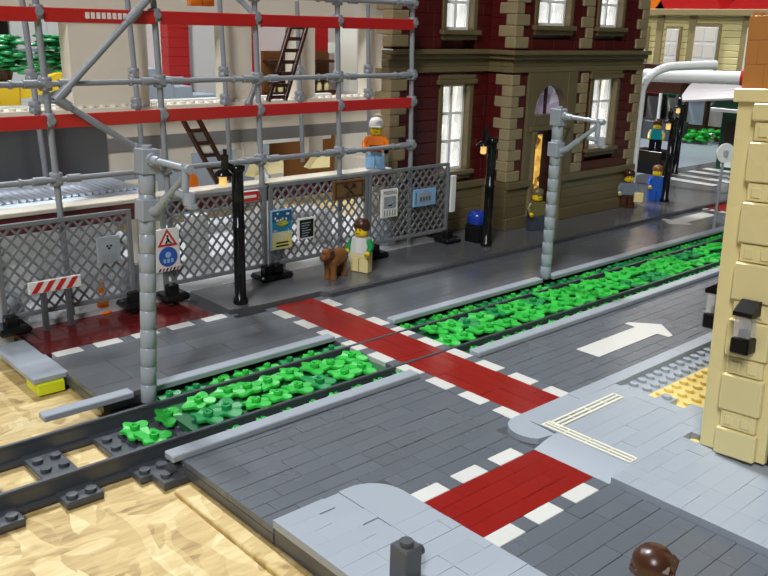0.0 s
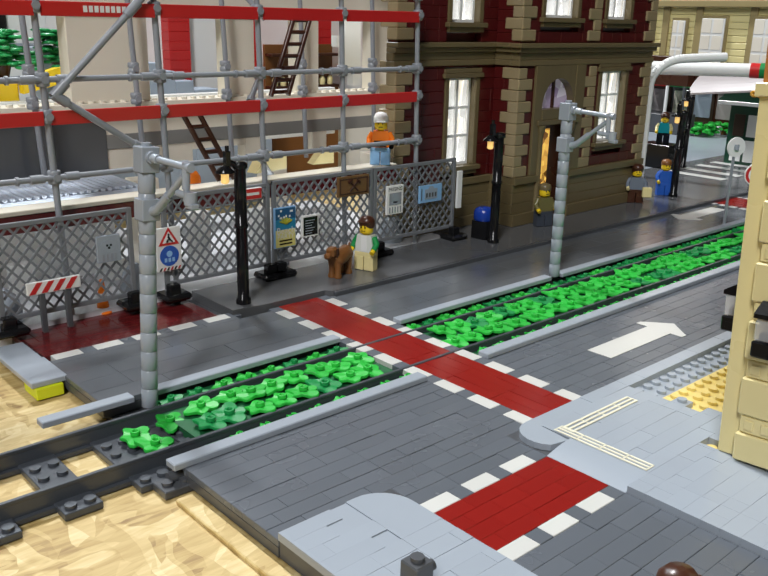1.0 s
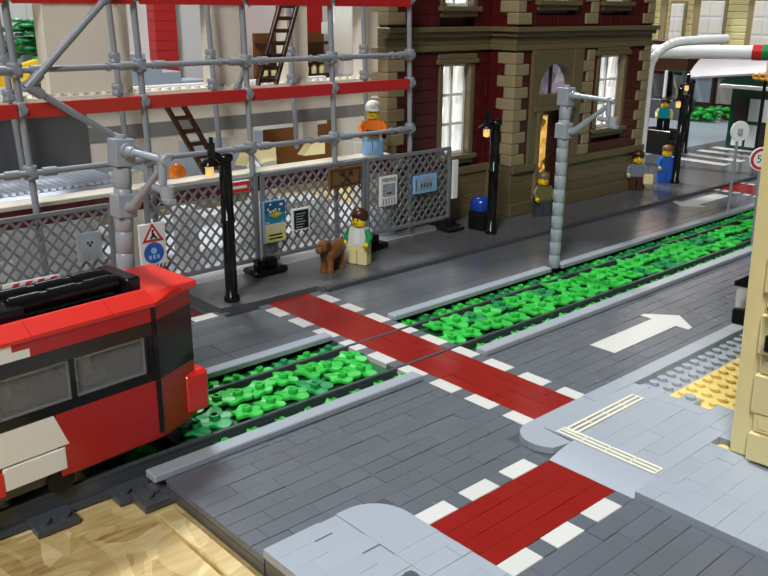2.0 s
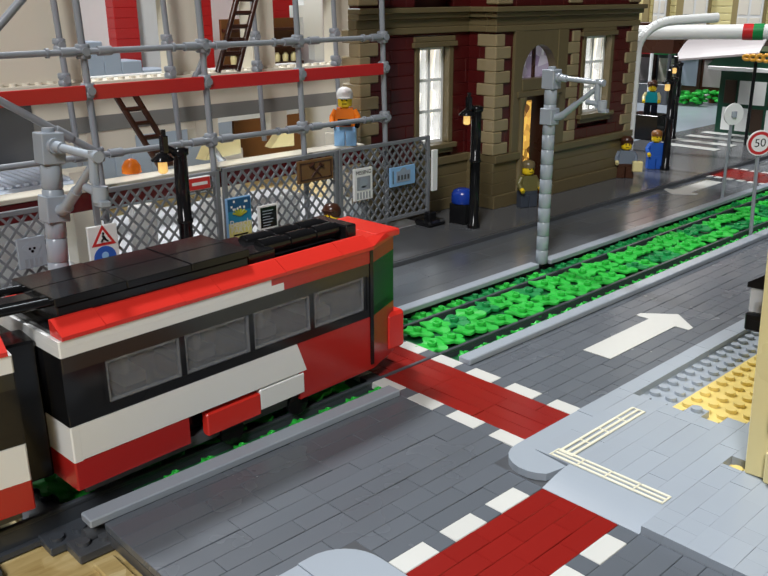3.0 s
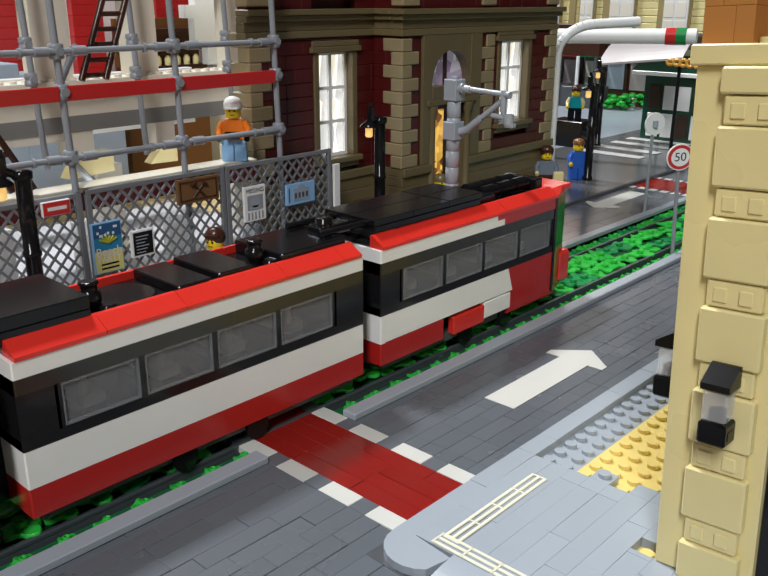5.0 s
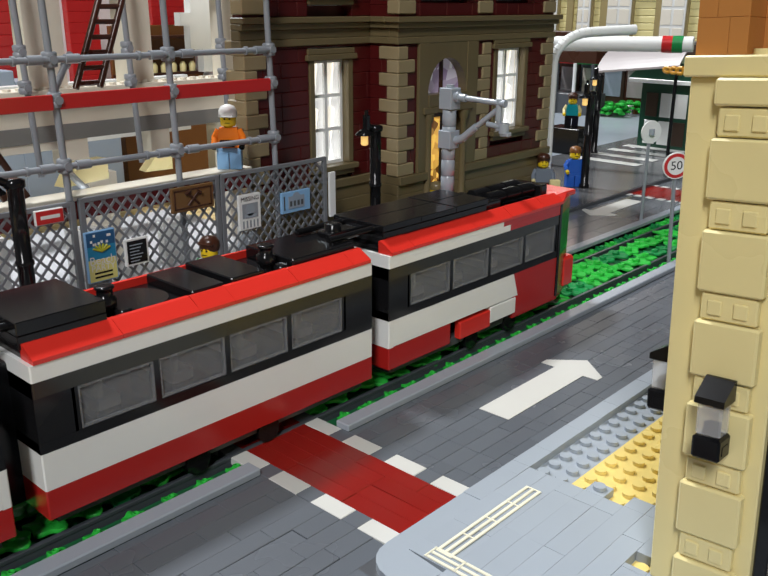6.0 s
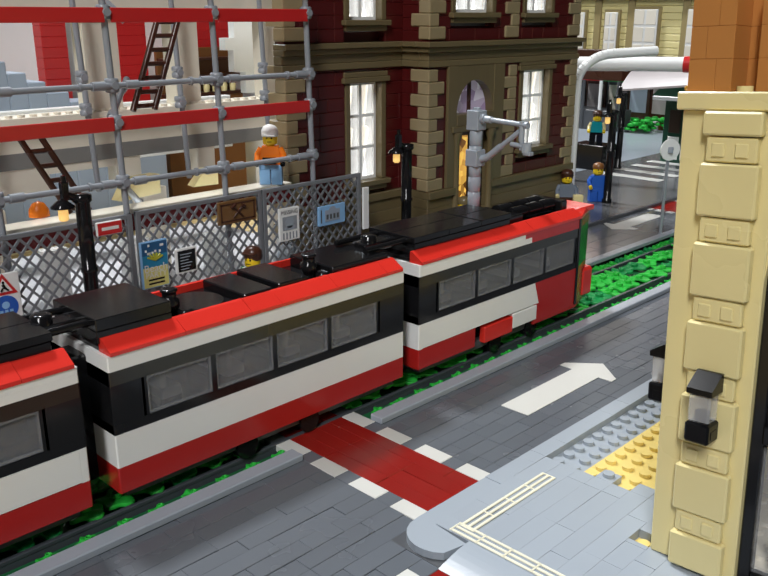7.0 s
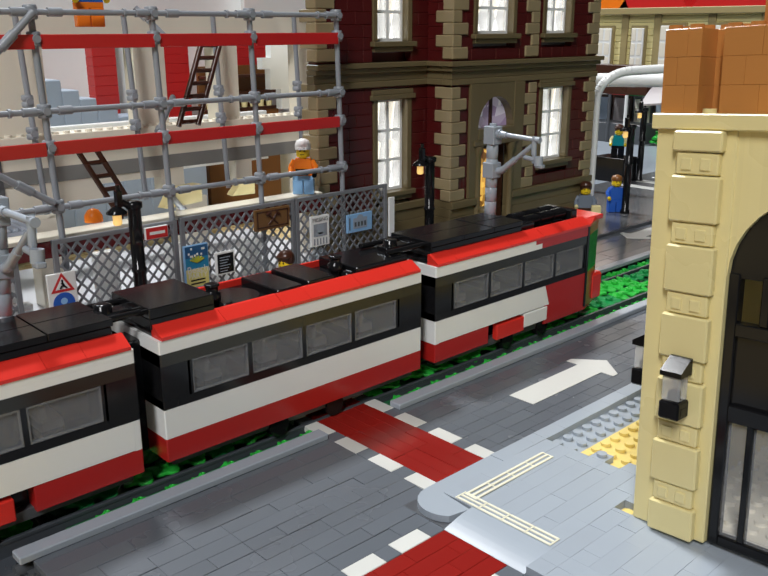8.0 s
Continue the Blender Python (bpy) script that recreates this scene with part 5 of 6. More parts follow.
# ---- tan house at the near corner ----
def corner_house():
    t = thing("tan_corner_house", "smooth tan corner house with block pilaster and black arched window", "house")
    w = Build()
    w.cbox(5.0, 7, -12.62, -8.9, 0.4, 19.55, 0.05)
    part("corner_pier", w, TAN, t)
    # pilaster of alternating blocks
    tops = (2.0, 5.1, 8.2, 11.3, 14.5, 17.6)
    for k in range(7):
        z0 = 0.4 if k == 0 else tops[k - 1] + 1.0
        z1 = tops[k] if k < 6 else 19.55
        part("pilaster_block", Build().cbox(4.5, 5.0, -12.2, -9.95, z0 + 0.03, z1 - 0.02, 0.08), TAN, t)
        if k < 6:
            part("pilaster_band", Build().cbox(4.62, 5.0, -12.05, -10.1, z1 + 0.02, z1 + 0.98, 0.06), TAN, t)
            for yy in (-11.75, -10.85):
                part("band_stud", Build().cbox(4.54, 4.64, yy, yy + 0.5, z1 + 0.22, z1 + 0.76, 0.04), TAN, t)
    part("ledge", Build().cbox(4.7, 9, -40, -8.75, 19.55, 20.25, 0.06), TAN, t)
    back = Build().cbox(5.2, 7, -40, -20.45, 0.4, 19.55, 0.05)
    # wall over and beside the arch
    ac, ar, az = -16.52, 3.9, 13.2
    n = 16
    for k in range(n):
        a0, a1 = math.pi * k / n, math.pi * (k + 1) / n
        y0, y1 = ac + ar * math.cos(a0), ac + ar * math.cos(a1)
        z0, z1 = az + ar * math.sin(a0), az + ar * math.sin(a1)
        back.add([(5.1, y0, z0), (5.1, y1, z1), (5.1, y1, 19.55), (5.1, y0, 19.55), (6.5, y0, z0), (6.5, y1, z1), (6.5, y1, 19.55), (6.5, y0, 19.55)], [(0, 1, 2, 3), (7, 6, 5, 4), (0, 4, 5, 1), (1, 5, 6, 2), (2, 6, 7, 3), (3, 7, 4, 0)])
    part("arch_wall", back, TAN, t)
    win = part("window", Build().cbox(5.3, 5.9, -13.12, -12.62, 0.4, 13.4, 0.05).cbox(5.3, 5.9, -20.42, -19.92, 0.4, 13.4, 0.05).cbox(5.2, 5.85, -19.92, -13.12, 6.6, 7.4, 0.05).cbox(5.3, 5.85, -19.92, -13.12, 0.4, 0.9, 0.05).cbox(5.2, 5.85, -19.92, -13.12, 10.6, 11.2, 0.05).cbox(5.3, 5.85, -14.5, -14.1, 11.2, 13.4, 0.05).cbox(5.3, 5.85, -15.9, -15.5, 11.2, 13.4, 0.05), BLACK, t, "black arched shop window frame")
    part("mullion", Build().cbox(5.35, 5.8, -14.3, -14.0, 0.9, 6.6, 0.04), BLACK, win)
    part("arch_panel", Build().prism([(ac + ar * math.cos(math.pi * k / n), az + ar * math.sin(math.pi * k / n)) for k in range(n + 1)], 0, 0.4, 0, Matrix(((0, 0, 1, 5.4), (1, 0, 0, 0), (0, 1, 0, 0), (0, 0, 0, 1)))), BLACK, win)
    part("dark_pane", Build().box(5.5, 5.56, -20.0, -13.1, 7.3, 10.7), BLACK, win)
    part("pane", Build().box(5.5, 5.56, -20.0, -13.1, 0.9, 6.6), CLEAR, win).visible_shadow = False
    fl = Build().box(6.2, 26, -40, -9.2, 0.3, 0.8)
    for i in range(12):
        for j in range(14):
            fl.stud(7 + i, -10 - j, 0.8)
    part("studded_floor", fl, CREAM, t, "tan studded floor inside")
    part("back_wall", Build().box(20, 21, -40, -9, 0.4, 19.3).box(7, 21, -10.2, -9.0, 0.4, 19.3), TAN, t)
    part("upper_floor", Build().box(7, 26, -40, -9, 18.8, 19.25), TAN, t)
    # brown blocks above the ledge
    for x0, y0, y1, courses in ((5.0, -10.7, -9.0, 3), (5.6, -14.1, -11.4, 3), (6.4, -11.4, -10.7, 3), (6.6, -30, -12.6, 6)):
        col = part("upper_wall", Build().box(x0 + 0.05, x0 + 2.95, y0 + 0.05, y1 - 0.05, 20.25, 20.25 + 1.2 * courses), ORANGEBROWN, t, "orange brown upper wall")
        for c in range(courses):
            z = 20.25 + 1.2 * c
            cut = y0 + (1.0 if c % 2 else 0.6) * (y1 - y0) / 1.6
            part("brick", Build().cbox(x0, x0 + 3, y0, cut - 0.004, z + 0.004, z + 1.196, 0.015), ORANGEBROWN, col)
            if cut < y1 - 0.1:
                part("brick", Build().cbox(x0, x0 + 3, cut + 0.004, y1, z + 0.004, z + 1.196, 0.015), ORANGEBROWN, col)
        k, b = y0 + 0.5, Build()
        while k < y1:
            b.stud(x0 + 0.5, k, 20.24 + 1.2 * courses).stud(x0 + 1.5, k, 20.24 + 1.2 * courses)
            k += 1
        part("stud_row", b, ORANGEBROWN, col)
    part("ledge_stud", Build().stud(5.5, -11.05, 20.25), TAN, t)
    t.matrix_world = LEANING
    return t


LEANING = pose(4.2 * U, -9.1 * U, 0.4 * U, -3.2, 2.75, 0) @ Matrix.Translation((-5.0 * U, 8.9 * U, -0.4 * U))


def wall_lantern(at, turn):
    t = thing("wall_lantern", "clear wall lantern with black sloped cap and base", "lantern", at, turn, "wall lanterns")
    part("base_block", Build().cbox(-1.0, 0, -0.5, 0.5, 0, 0.85, 0.08).cbox(-0.75, -0.25, -0.52, -0.5, 0.2, 0.55, 0.01), CAPBLACK, t)
    part("glass_body", Build().cbox(-0.92, -0.08, -0.44, 0.44, 0.85, 2.05, 0.08), LANTERNGLASS, t)
    part("inner_stud", Build().cyl((-0.5, 0, 0.85), (-0.5, 0, 1.25), 0.3), CAPBLACK, t)
    part("cap", Build().prism([(-1.0, 2.05), (0.0, 2.05), (0.0, 2.8), (-0.15, 2.8), (-1.0, 2.28)], -0.52, 0.52, 0, UPRIGHT_Y), CAPBLACK, t)
    t.matrix_world = LEANING @ pose(at[0] * U, at[1] * U, at[2] * U, 0, 0, turn)


CAPBLACK = plastic("matt_black_plastic", (0.006, 0.006, 0.007), 0.18, 0.1)
CAPBLACK.node_tree.nodes["Principled BSDF"].inputs["Specular IOR Level"].default_value = 0.15
wall_lantern((4.5, -11.15, 6.6), 0)
wall_lantern((6.2, -8.9, 7.0), -90)


# ---- far end of the street ----
def far_end():
    t = thing("white_arch_pole", "white bent tube pole beside the brick house", "pole")
    b = Build()
    pts = [(66, 35, 0.4), (66, 35, 15.0)] + [(66 + 3.6 * (1 - math.cos(a)), 35 - 2.8 * (1 - math.cos(a)), 15.0 + 3.6 * math.sin(a)) for a in (0.15, 0.3, 0.45, 0.6, 0.75, 0.9, 1.05, 1.2, 1.35, 1.5)] + [(74, 29.0, 18.9)]
    for p, q in zip(pts, pts[1:]):
        b.cyl(p, q, 0.58, 12)
    part("tube", b, WHITE, t)
    t = thing("white_overhead_pipe", "thick white pipe bridging the far street", "pipe")
    part("pipe", Build().cyl((78, 46, 16.6), (84, 26, 17.0), 0.95, 16), WHITE, t)
    for k, m in ((0.82, SIGNRED), (0.88, DGREEN)):
        p = Vector((78, 46, 16.6)).lerp(Vector((84, 26, 17.0)), k)
        part("pipe_band", Build().cyl(p, p + Vector((0.4, -1.2, 0)), 1.05, 16), m, t)
    part("pipe_leg", Build().cyl((78, 45.7, 0.4), (78, 45.7, 16), 0.6, 10), WHITE, t)
    k = thing("green_kiosk", "dark green kiosk with white panels and a pale curved canopy", "kiosk", (103, 36, 0.4))
    part("body", Build().cbox(0, 12, -10, 5.6, 0, 10, 0.05), KIOSK, k)
    for r in range(2):
        for c in range(6):
            part("panel", Build().cbox(-0.15, 0.0, -9 + 2.35 * c, -7.1 + 2.35 * c, 0.6 + 4.2 * r, 4.2 + 4.2 * r, 0.05), WHITE if (c + r) % 3 else KIOSKDARK, k)
    part("eave_board", Build().cbox(-1.5, 13, -11, 7.2, 9.9, 10.5, 0.05), WHITE, k)
    part("roof", Build().prism([(-11.5, 10.5), (7.6, 10.5), (5, 13), (-9, 13)], 0, 14, 0, Matrix(((0, 0, 1, -1), (1, 0, 0, 0), (0, 1, 0, 0), (0, 0, 0, 1)))), KIOSK, k)
    can = Build()
    n = 10
    for i in range(n):
        a0, a1 = i / n, (i + 1) / n
        z = lambda s: 13.0 + 3.0 * math.sin(s * 1.9)
        can.add([(-9 + 6 * a0, -4, z(a0)), (-9 + 6 * a1, -4, z(a1)), (-9 + 6 * a1, 9, z(a1) - 1.5), (-9 + 6 * a0, 9, z(a0) - 1.5), (-9 + 6 * a0, -4, z(a0) + 0.3), (-9 + 6 * a1, -4, z(a1) + 0.3), (-9 + 6 * a1, 9, z(a1) - 1.2), (-9 + 6 * a0, 9, z(a0) - 1.2)], [(0, 1, 2, 3), (7, 6, 5, 4), (0, 4, 5, 1), (1, 5, 6, 2), (2, 6, 7, 3), (3, 7, 4, 0)])
    part("canopy", can, PINKWHITE, k, "pale curved canopy")
    part("canopy_post", Build().cyl((-8.5, 8.5, 0), (-8.5, 8.5, 11.8), 0.25), BLACK, k)
    part("canopy_post", Build().cyl((-8.5, -3.5, 0), (-8.5, -3.5, 13), 0.25), BLACK, k)
    g = Build()
    for c in range(5):
        for i in range(6):
            a0, a1 = [math.pi * (k / 3 + c) for k in (i, i + 1)]
            g.cyl((-9.6, -6.4 + 0.95 * c + 0.55 * math.cos(a0), 12.6 + 0.55 * math.sin(a0) * (1 - 0.1 * c)), (-9.6, -6.4 + 0.95 * c + 0.55 * math.cos(a1), 12.6 + 0.55 * math.sin(a1) * (1 - 0.1 * c)), 0.26, 8)
    part("gold_ornament", g, plastic("gold_plastic", (0.62, 0.30, 0.03), 0.25), k, "orange gold scroll ornament")
    # yellow house across the end
    h = thing("yellow_house", "pale yellow clapboard house with white windows and red roof", "house", (149.7, 69.3, -6.6))
    h.scale = (1.19, 1.19, 1.19)
    b = Build()
    z = -1
    while z < 28:
        part("clapboard", Build().cbox(0, 6, -30, 22, z, z + 1.15, 0.1), PALEYELLOW, h)
        z += 1.2
    for y0, w, z0, z1 in ((-29, 3.2, 17, 26), (-21, 4.4, 17, 26), (-11, 4.4, 17, 26), (-1, 4.6, 17, 26), (7.0, 2.6, 17.5, 25.5), (14, 3, 17.5, 25.5), (-9, 4, 4, 12), (2, 4, 4, 12)):
        win = part("window", Build().cbox(-0.7, 0, y0 - 0.35, y0 + w + 0.35, z0 - 0.5, z1 + 0.5, 0.1), YELLOWTRIM, h)
        part("window_frame", Build().cbox(-0.95, -0.7, y0, y0 + w, z0, z1, 0.05), WHITE, win)
        for i in range(2):
            for j in range(3):
                part("pane", Build().cbox(-1.0, -0.9, y0 + 0.35 + i * w / 2, y0 + w / 2 - 0.1 + i * w / 2, z0 + 0.4 + j * (z1 - z0) / 3, z0 + (z1 - z0) / 3 - 0.1 + j * (z1 - z0) / 3, 0.02), WARMPANE, win)
    for y in (-25, -15.5, -6, 4.6, 11.5):
        part("corner_strip", Build().cbox(-0.5, 0, y - 0.7, y + 0.7, -1, 28, 0.1), YELLOWTRIM, h)
    part("cornice", Build().cbox(-1.5, 6, -31, 23, 28, 29.2, 0.1), YELLOWTRIM, h)
    for y, m, s in ((16, ORANGE, 5), (6, SIGNRED, 7), (-9, SIGNRED, 7)):
        part("gable_roof", Build().prism([(y - s, 29.2), (y + s, 29.2), (y + s * 0.5, 34), (y - s * 0.5, 34)], 0, 6, 0, Matrix(((0, 0, 1, -0.5), (1, 0, 0, 0), (0, 1, 0, 0), (0, 0, 0, 1)))), m, h)
    # hedge and low stalls in the far street
    rng = random.Random(9)
    for x, y in ((139, 62), (134, 62.5), (139, 57), (138, 67), (137, 71)):
        s = thing("model_hedge", "bright green leafy hedge at the far street", "hedge", (x, y, 0.4))
        b = Build()
        for _ in range(26):
            w = rng.uniform(0.5, 1.0)
            b.lathe([(w * 0.7, 0), (w, 0.2), (w * 0.6, 0.5)], (rng.uniform(-2, 2), rng.uniform(-2.5, 2.5), rng.uniform(0, 2.4)), 7)
        part("foliage", b, GREEN, s)
    for k in range(9):
        y = 44 + 5.2 * k
        sh = thing("model_shop_front", "dark brown model shop front with pale goods", "shop", (142, y, 0.4), 0, "far shop fronts")
        part("shop_body", Build().cbox(0, 5, 0, 5, 0, 14.5, 0.1), (BROWN, KIOSKDARK, DARK)[k % 3], sh)
        part("shop_window", Build().cbox(-0.2, 0.05, 0.6, 4.4, 3, 8.4, 0.05), (PINKWHITE, BLUEGREY, WARMPANE)[k % 3], sh)
        part("awning", Build().cbox(-2.2, 0, 0.2, 4.8, 9.2, 9.8, 0.1), (SIGNRED, WHITE, DGREEN)[k % 3], sh)
        for q in range(3):
            part("crate", Build().cbox(-1.8, -0.4, 0.6 + 1.4 * q, 1.7 + 1.4 * q, 0, 1.6, 0.05), (DOGBROWN, WHITE, BROWN)[q], sh)
    m = thing("market_stall", "brown and white market stall under the pipe", "stall", (134, 72, 0.4))
    part("counter", Build().cbox(-3, 3, -6, 10, 0, 4, 0.1), DARK, m)
    part("shelf", Build().cbox(-2, 2, -6, 10, 10, 16, 0.1), BROWN, m)
    for i in range(5):
        part("post", Build().cyl((-3, -6 + 4 * i, 0), (-3, -6 + 4 * i, 10), 0.35, 8), WHITE if i % 2 else DARK, m)


KIOSK = plastic("kiosk_green", (0.012, 0.06, 0.035), 0.3)
KIOSKDARK = plastic("kiosk_brown", (0.05, 0.03, 0.02), 0.3)
PINKWHITE = plastic("pale_pink_white", (0.38, 0.34, 0.34), 0.3)
YELLOWTRIM = plastic("sand_trim_plastic", (0.36, 0.29, 0.14), 0.3)
PALEYELLOW = plastic("pale_yellow", (0.86, 0.77, 0.38), 0.35)
WARMPANE = plastic("warm_pane", (0.86, 0.81, 0.70), 0.2)
far_end()


# ---- toy figures: one plain mesh each ----
def figure(name, label, at, turn, torso, arms, legs, head=YELLOW, hat=None, hat_mat=None, grip=YELLOW, extra=None):
    b = Build()
    mats = [legs, torso, arms, head, hat_mat or BROWN, grip, BLACK, WHITE]
    b.cbox(-1.0, -0.04, -0.5, 0.45, 0, 1.35, 0.05, 0).cbox(0.04, 1.0, -0.5, 0.45, 0, 1.35, 0.05, 0).cbox(-1.0, 1.0, -0.48, 0.48, 1.3, 1.75, 0.06, 0)
    b.add([(-1.0, -0.46, 1.75), (1.0, -0.46, 1.75), (1.0, 0.46, 1.75), (-1.0, 0.46, 1.75), (-0.72, -0.46, 3.35), (0.72, -0.46, 3.35), (0.72, 0.46, 3.35), (-0.72, 0.46, 3.35)], [(0, 1, 5, 4), (1, 2, 6, 5), (2, 3, 7, 6), (3, 0, 4, 7), (4, 5, 6, 7)], 1)
    b.box(-0.3, 0.3, -0.475, -0.455, 1.85, 3.3, 7 if extra == "stripe" else 1)
    for s in (-1, 1):
        b.cyl((0.78 * s, 0, 3.15), (1.15 * s, -0.1, 2.5), 0.3, 10, 2).cyl((1.15 * s, -0.1, 2.55), (1.12 * s, -0.65, 2.05), 0.26, 10, 2)
        b.cyl((1.12 * s, -0.6, 2.1), (1.12 * s, -1.0, 1.85), 0.24, 8, 5)
    b.lathe([(0.35, 3.3), (0.35, 3.45), (0.58, 3.5), (0.64, 3.65), (0.64, 4.35), (0.56, 4.5), (0.3, 4.53), (0.3, 4.7)], seg=16, m=3)
    for s in (-1, 1):
        b.cyl((0.2 * s, -0.6, 4.1), (0.2 * s, -0.665, 4.1), 0.075, 8, 6)
    b.box(-0.2, 0.2, -0.65, -0.6, 3.74, 3.8, 6)
    if hat == "helmet":
        b.lathe([(0.74, 4.2), (0.76, 4.35), (0.74, 4.7), (0.55, 5.05), (0.2, 5.2)], seg=16, m=4)
        b.cbox(-0.5, 0.5, -1.0, -0.5, 4.25, 4.38, 0.04, 4)
    elif hat == "cap":
        b.lathe([(0.7, 4.2), (0.72, 4.5), (0.6, 4.8), (0.2, 4.95)], seg=14, m=4)
    elif hat:
        b.lathe([(0.7, 4.0), (0.76, 4.3), (0.74, 4.7), (0.5, 5.0), (0.15, 5.08)], at=(0, 0.1, 0), seg=14, m=4)
        b.cbox(-0.6, 0.6, 0.1, 0.85, 3.4 if hat == "long" else 3.9, 4.6, 0.25, 4)
        b.cbox(-0.66, 0.66, -0.72, -0.1, 4.4, 4.75, 0.2, 4)
    if extra == "bag":
        b.cbox(0.7, 1.9, -1.3, -0.6, 0.9, 2.2, 0.1, 5)
    if extra == "book":
        b.cbox(-0.6, 0.6, -1.15, -1.0, 1.9, 2.5, 0.03, 6)
    return solo(name, b, mats, label, "toy figure", at, turn, "toy figures in the street")


PALEBLUEGREY = plastic("jacket_grey", (0.16, 0.19, 0.24), 0.3)
ARMY = plastic("olive_jacket", (0.16, 0.14, 0.05), 0.3)
figure("toy_figure", "toy builder with white helmet, orange vest and pale blue legs", (18.9, 35.9, 8.8), -45, ORANGE, ORANGE, SKYBLUE, hat="helmet", hat_mat=WHITE, extra="book", grip=BLACK)
figure("toy_figure", "toy figure with brown hair, green sleeves and tan legs", (12.0, 29.9, 0.42), -70, plastic("white_shirt", (0.7, 0.72, 0.68), 0.3), DGREEN, TAN, hat="short", hat_mat=BROWN, extra="stripe")
figure("toy_figure", "toy figure with olive jacket and dark legs by the brick house", (39.8, 31.0, 0.42), -20, ARMY, ARMY, plastic("slate_legs", (0.05, 0.06, 0.08), 0.3), hat="cap", hat_mat=OLIVE)
litter = thing("litter_bin", "black litter bin with a rounded blue lid beside a street lamp", "bin", (30.0, 31.4, 0.4), 10)
part("bin_body", Build().cbox(-0.95, 0.95, -0.95, 0.95, 0, 2.0, 0.08), BLACK, litter)
part("lid", Build().lathe([(1.05, 2.0), (1.12, 2.15), (1.1, 2.9), (0.9, 3.25), (0.5, 3.4)], seg=16), plastic("lid_blue", (0.01, 0.045, 0.33), 0.25), litter, "rounded dark blue lid")
figure("toy_figure", "toy figure with grey jacket carrying a tan bag", (60.5, 32.0, 0.42), -50, PALEBLUEGREY, PALEBLUEGREY, BROWN, hat="long", hat_mat=BROWN, extra="bag", grip=TAN)
figure("toy_figure", "toy figure in blue overalls beside a street lamp", (68.2, 32.4, 0.42), -40, BLUE, BLUE, BLUE, hat="cap", hat_mat=DOGBROWN)
figure("toy_figure", "toy figure with teal shirt and dark hair at the far stall", (90, 46, 4.2), -60, TEAL, TAN, BLACK, hat="long", hat_mat=BROWN)
figure("toy_figure", "toy figure sitting on the top scaffold rail in orange and blue", (-1.2, 35.2, 24.0), -10, BLUE, BLUE, ORANGE, hat="helmet", hat_mat=ORANGE)
figure("toy_figure", "toy figure with glossy dark brown hair near the corner", (-14.2, -16.8, 0.4), 20, BLACK, BLACK, BLACK, hat="short", hat_mat=BROWN)
solo("bench_block", Build().cbox(88, 92, 43.5, 49, 0.4, 4.2, 0.1), BLACK, "black platform at the far stall", "platform")


def dog(at, turn):
    d = thing("toy_dog", "tawny brown toy dog standing on the pavement", "dog", at, turn)
    b = Build()
    b.lathe([(0.5, -1.25), (0.74, -1.0), (0.78, -0.2), (0.68, 0.7), (0.74, 1.1), (0.45, 1.3)], seg=14)
    body = part("body", b, DOGBROWN, d)
    body.matrix_local = pose(0, 0, 1.75 * U, 0, 80, 0)
    for x in (-0.9, 0.95):
        for y in (-0.32, 0.32):
            part("leg", Build().lathe([(0.36, 0), (0.36, 0.25), (0.27, 0.4), (0.36, 1.6)], (x, y, 0), 8), DOGBROWN, d)
    part("head", Build().cbox(-1.95, -0.95, -0.42, 0.42, 2.0, 2.95, 0.2).cbox(-2.45, -1.8, -0.3, 0.3, 2.0, 2.5, 0.15).cyl((-2.4, 0, 2.4), (-2.52, 0, 2.42), 0.1, 8), DOGBROWN, d)
    for y in (-0.5, 0.42):
        part("ear", Build().cbox(-1.4, -1.0, y, y + 0.12, 2.0, 2.8, 0.05), BROWN, d)
    part("tail", Build().cyl((1.2, 0, 2.0), (1.75, 0, 2.7), 0.17, 8, 0, 0.08), DOGBROWN, d)


dog((8.9, 29.9, 0.42), 20)


def near_bits():
    t = thing("grey_lamp_stub", "dark grey stud block at the near pavement corner", "block", (-17.2, -7.2, 0.4))
    part("block", Build().cbox(-0.5, 0.5, -0.5, 0.5, 0, 1.6, 0.06).stud(0, 0, 1.6), DARK, t)
    part("clip", Build().cyl((0.5, 0, 1.0), (0.9, 0, 1.0), 0.25), DARK, t)
    t = thing("yellow_support_plate", "neon yellow plate under the road edge", "plate", (-20.0, 26.0, -1.2))
    part("plate", Build().cbox(-1, 0.8, -2, 0.2, 0, 0.8, 0.05), LIME, t)
    part("cover_tile", Build().cbox(-1.2, 1.2, -1.8, 6, 0.81, 1.2, 0.05), LIGHT, t)
    t = thing("joiner_plate", "dark grey clip plate at the road edge beside the track", "plate", (-19.4, 9.0, -1.25))
    part("plate", Build().cbox(-1.0, 1.0, -0.9, 0.5, 0, 0.45, 0.05).stud(-0.5, -0.2, 0.45).stud(0.4, -0.4, 0.45), DARK, t)
    part("clip", Build().cyl((-0.3, 0.1, 0.6), (0.5, 0.1, 0.6), 0.35, 10), DARK, t)


near_bits()
board_edge = solo("board_edge", Build().cbox(-20.1, -19.15, -50, 7.6, -1.3, -1.02, 0.06), OSB, "raised strand board edge along the street base", "board", kind="structure")


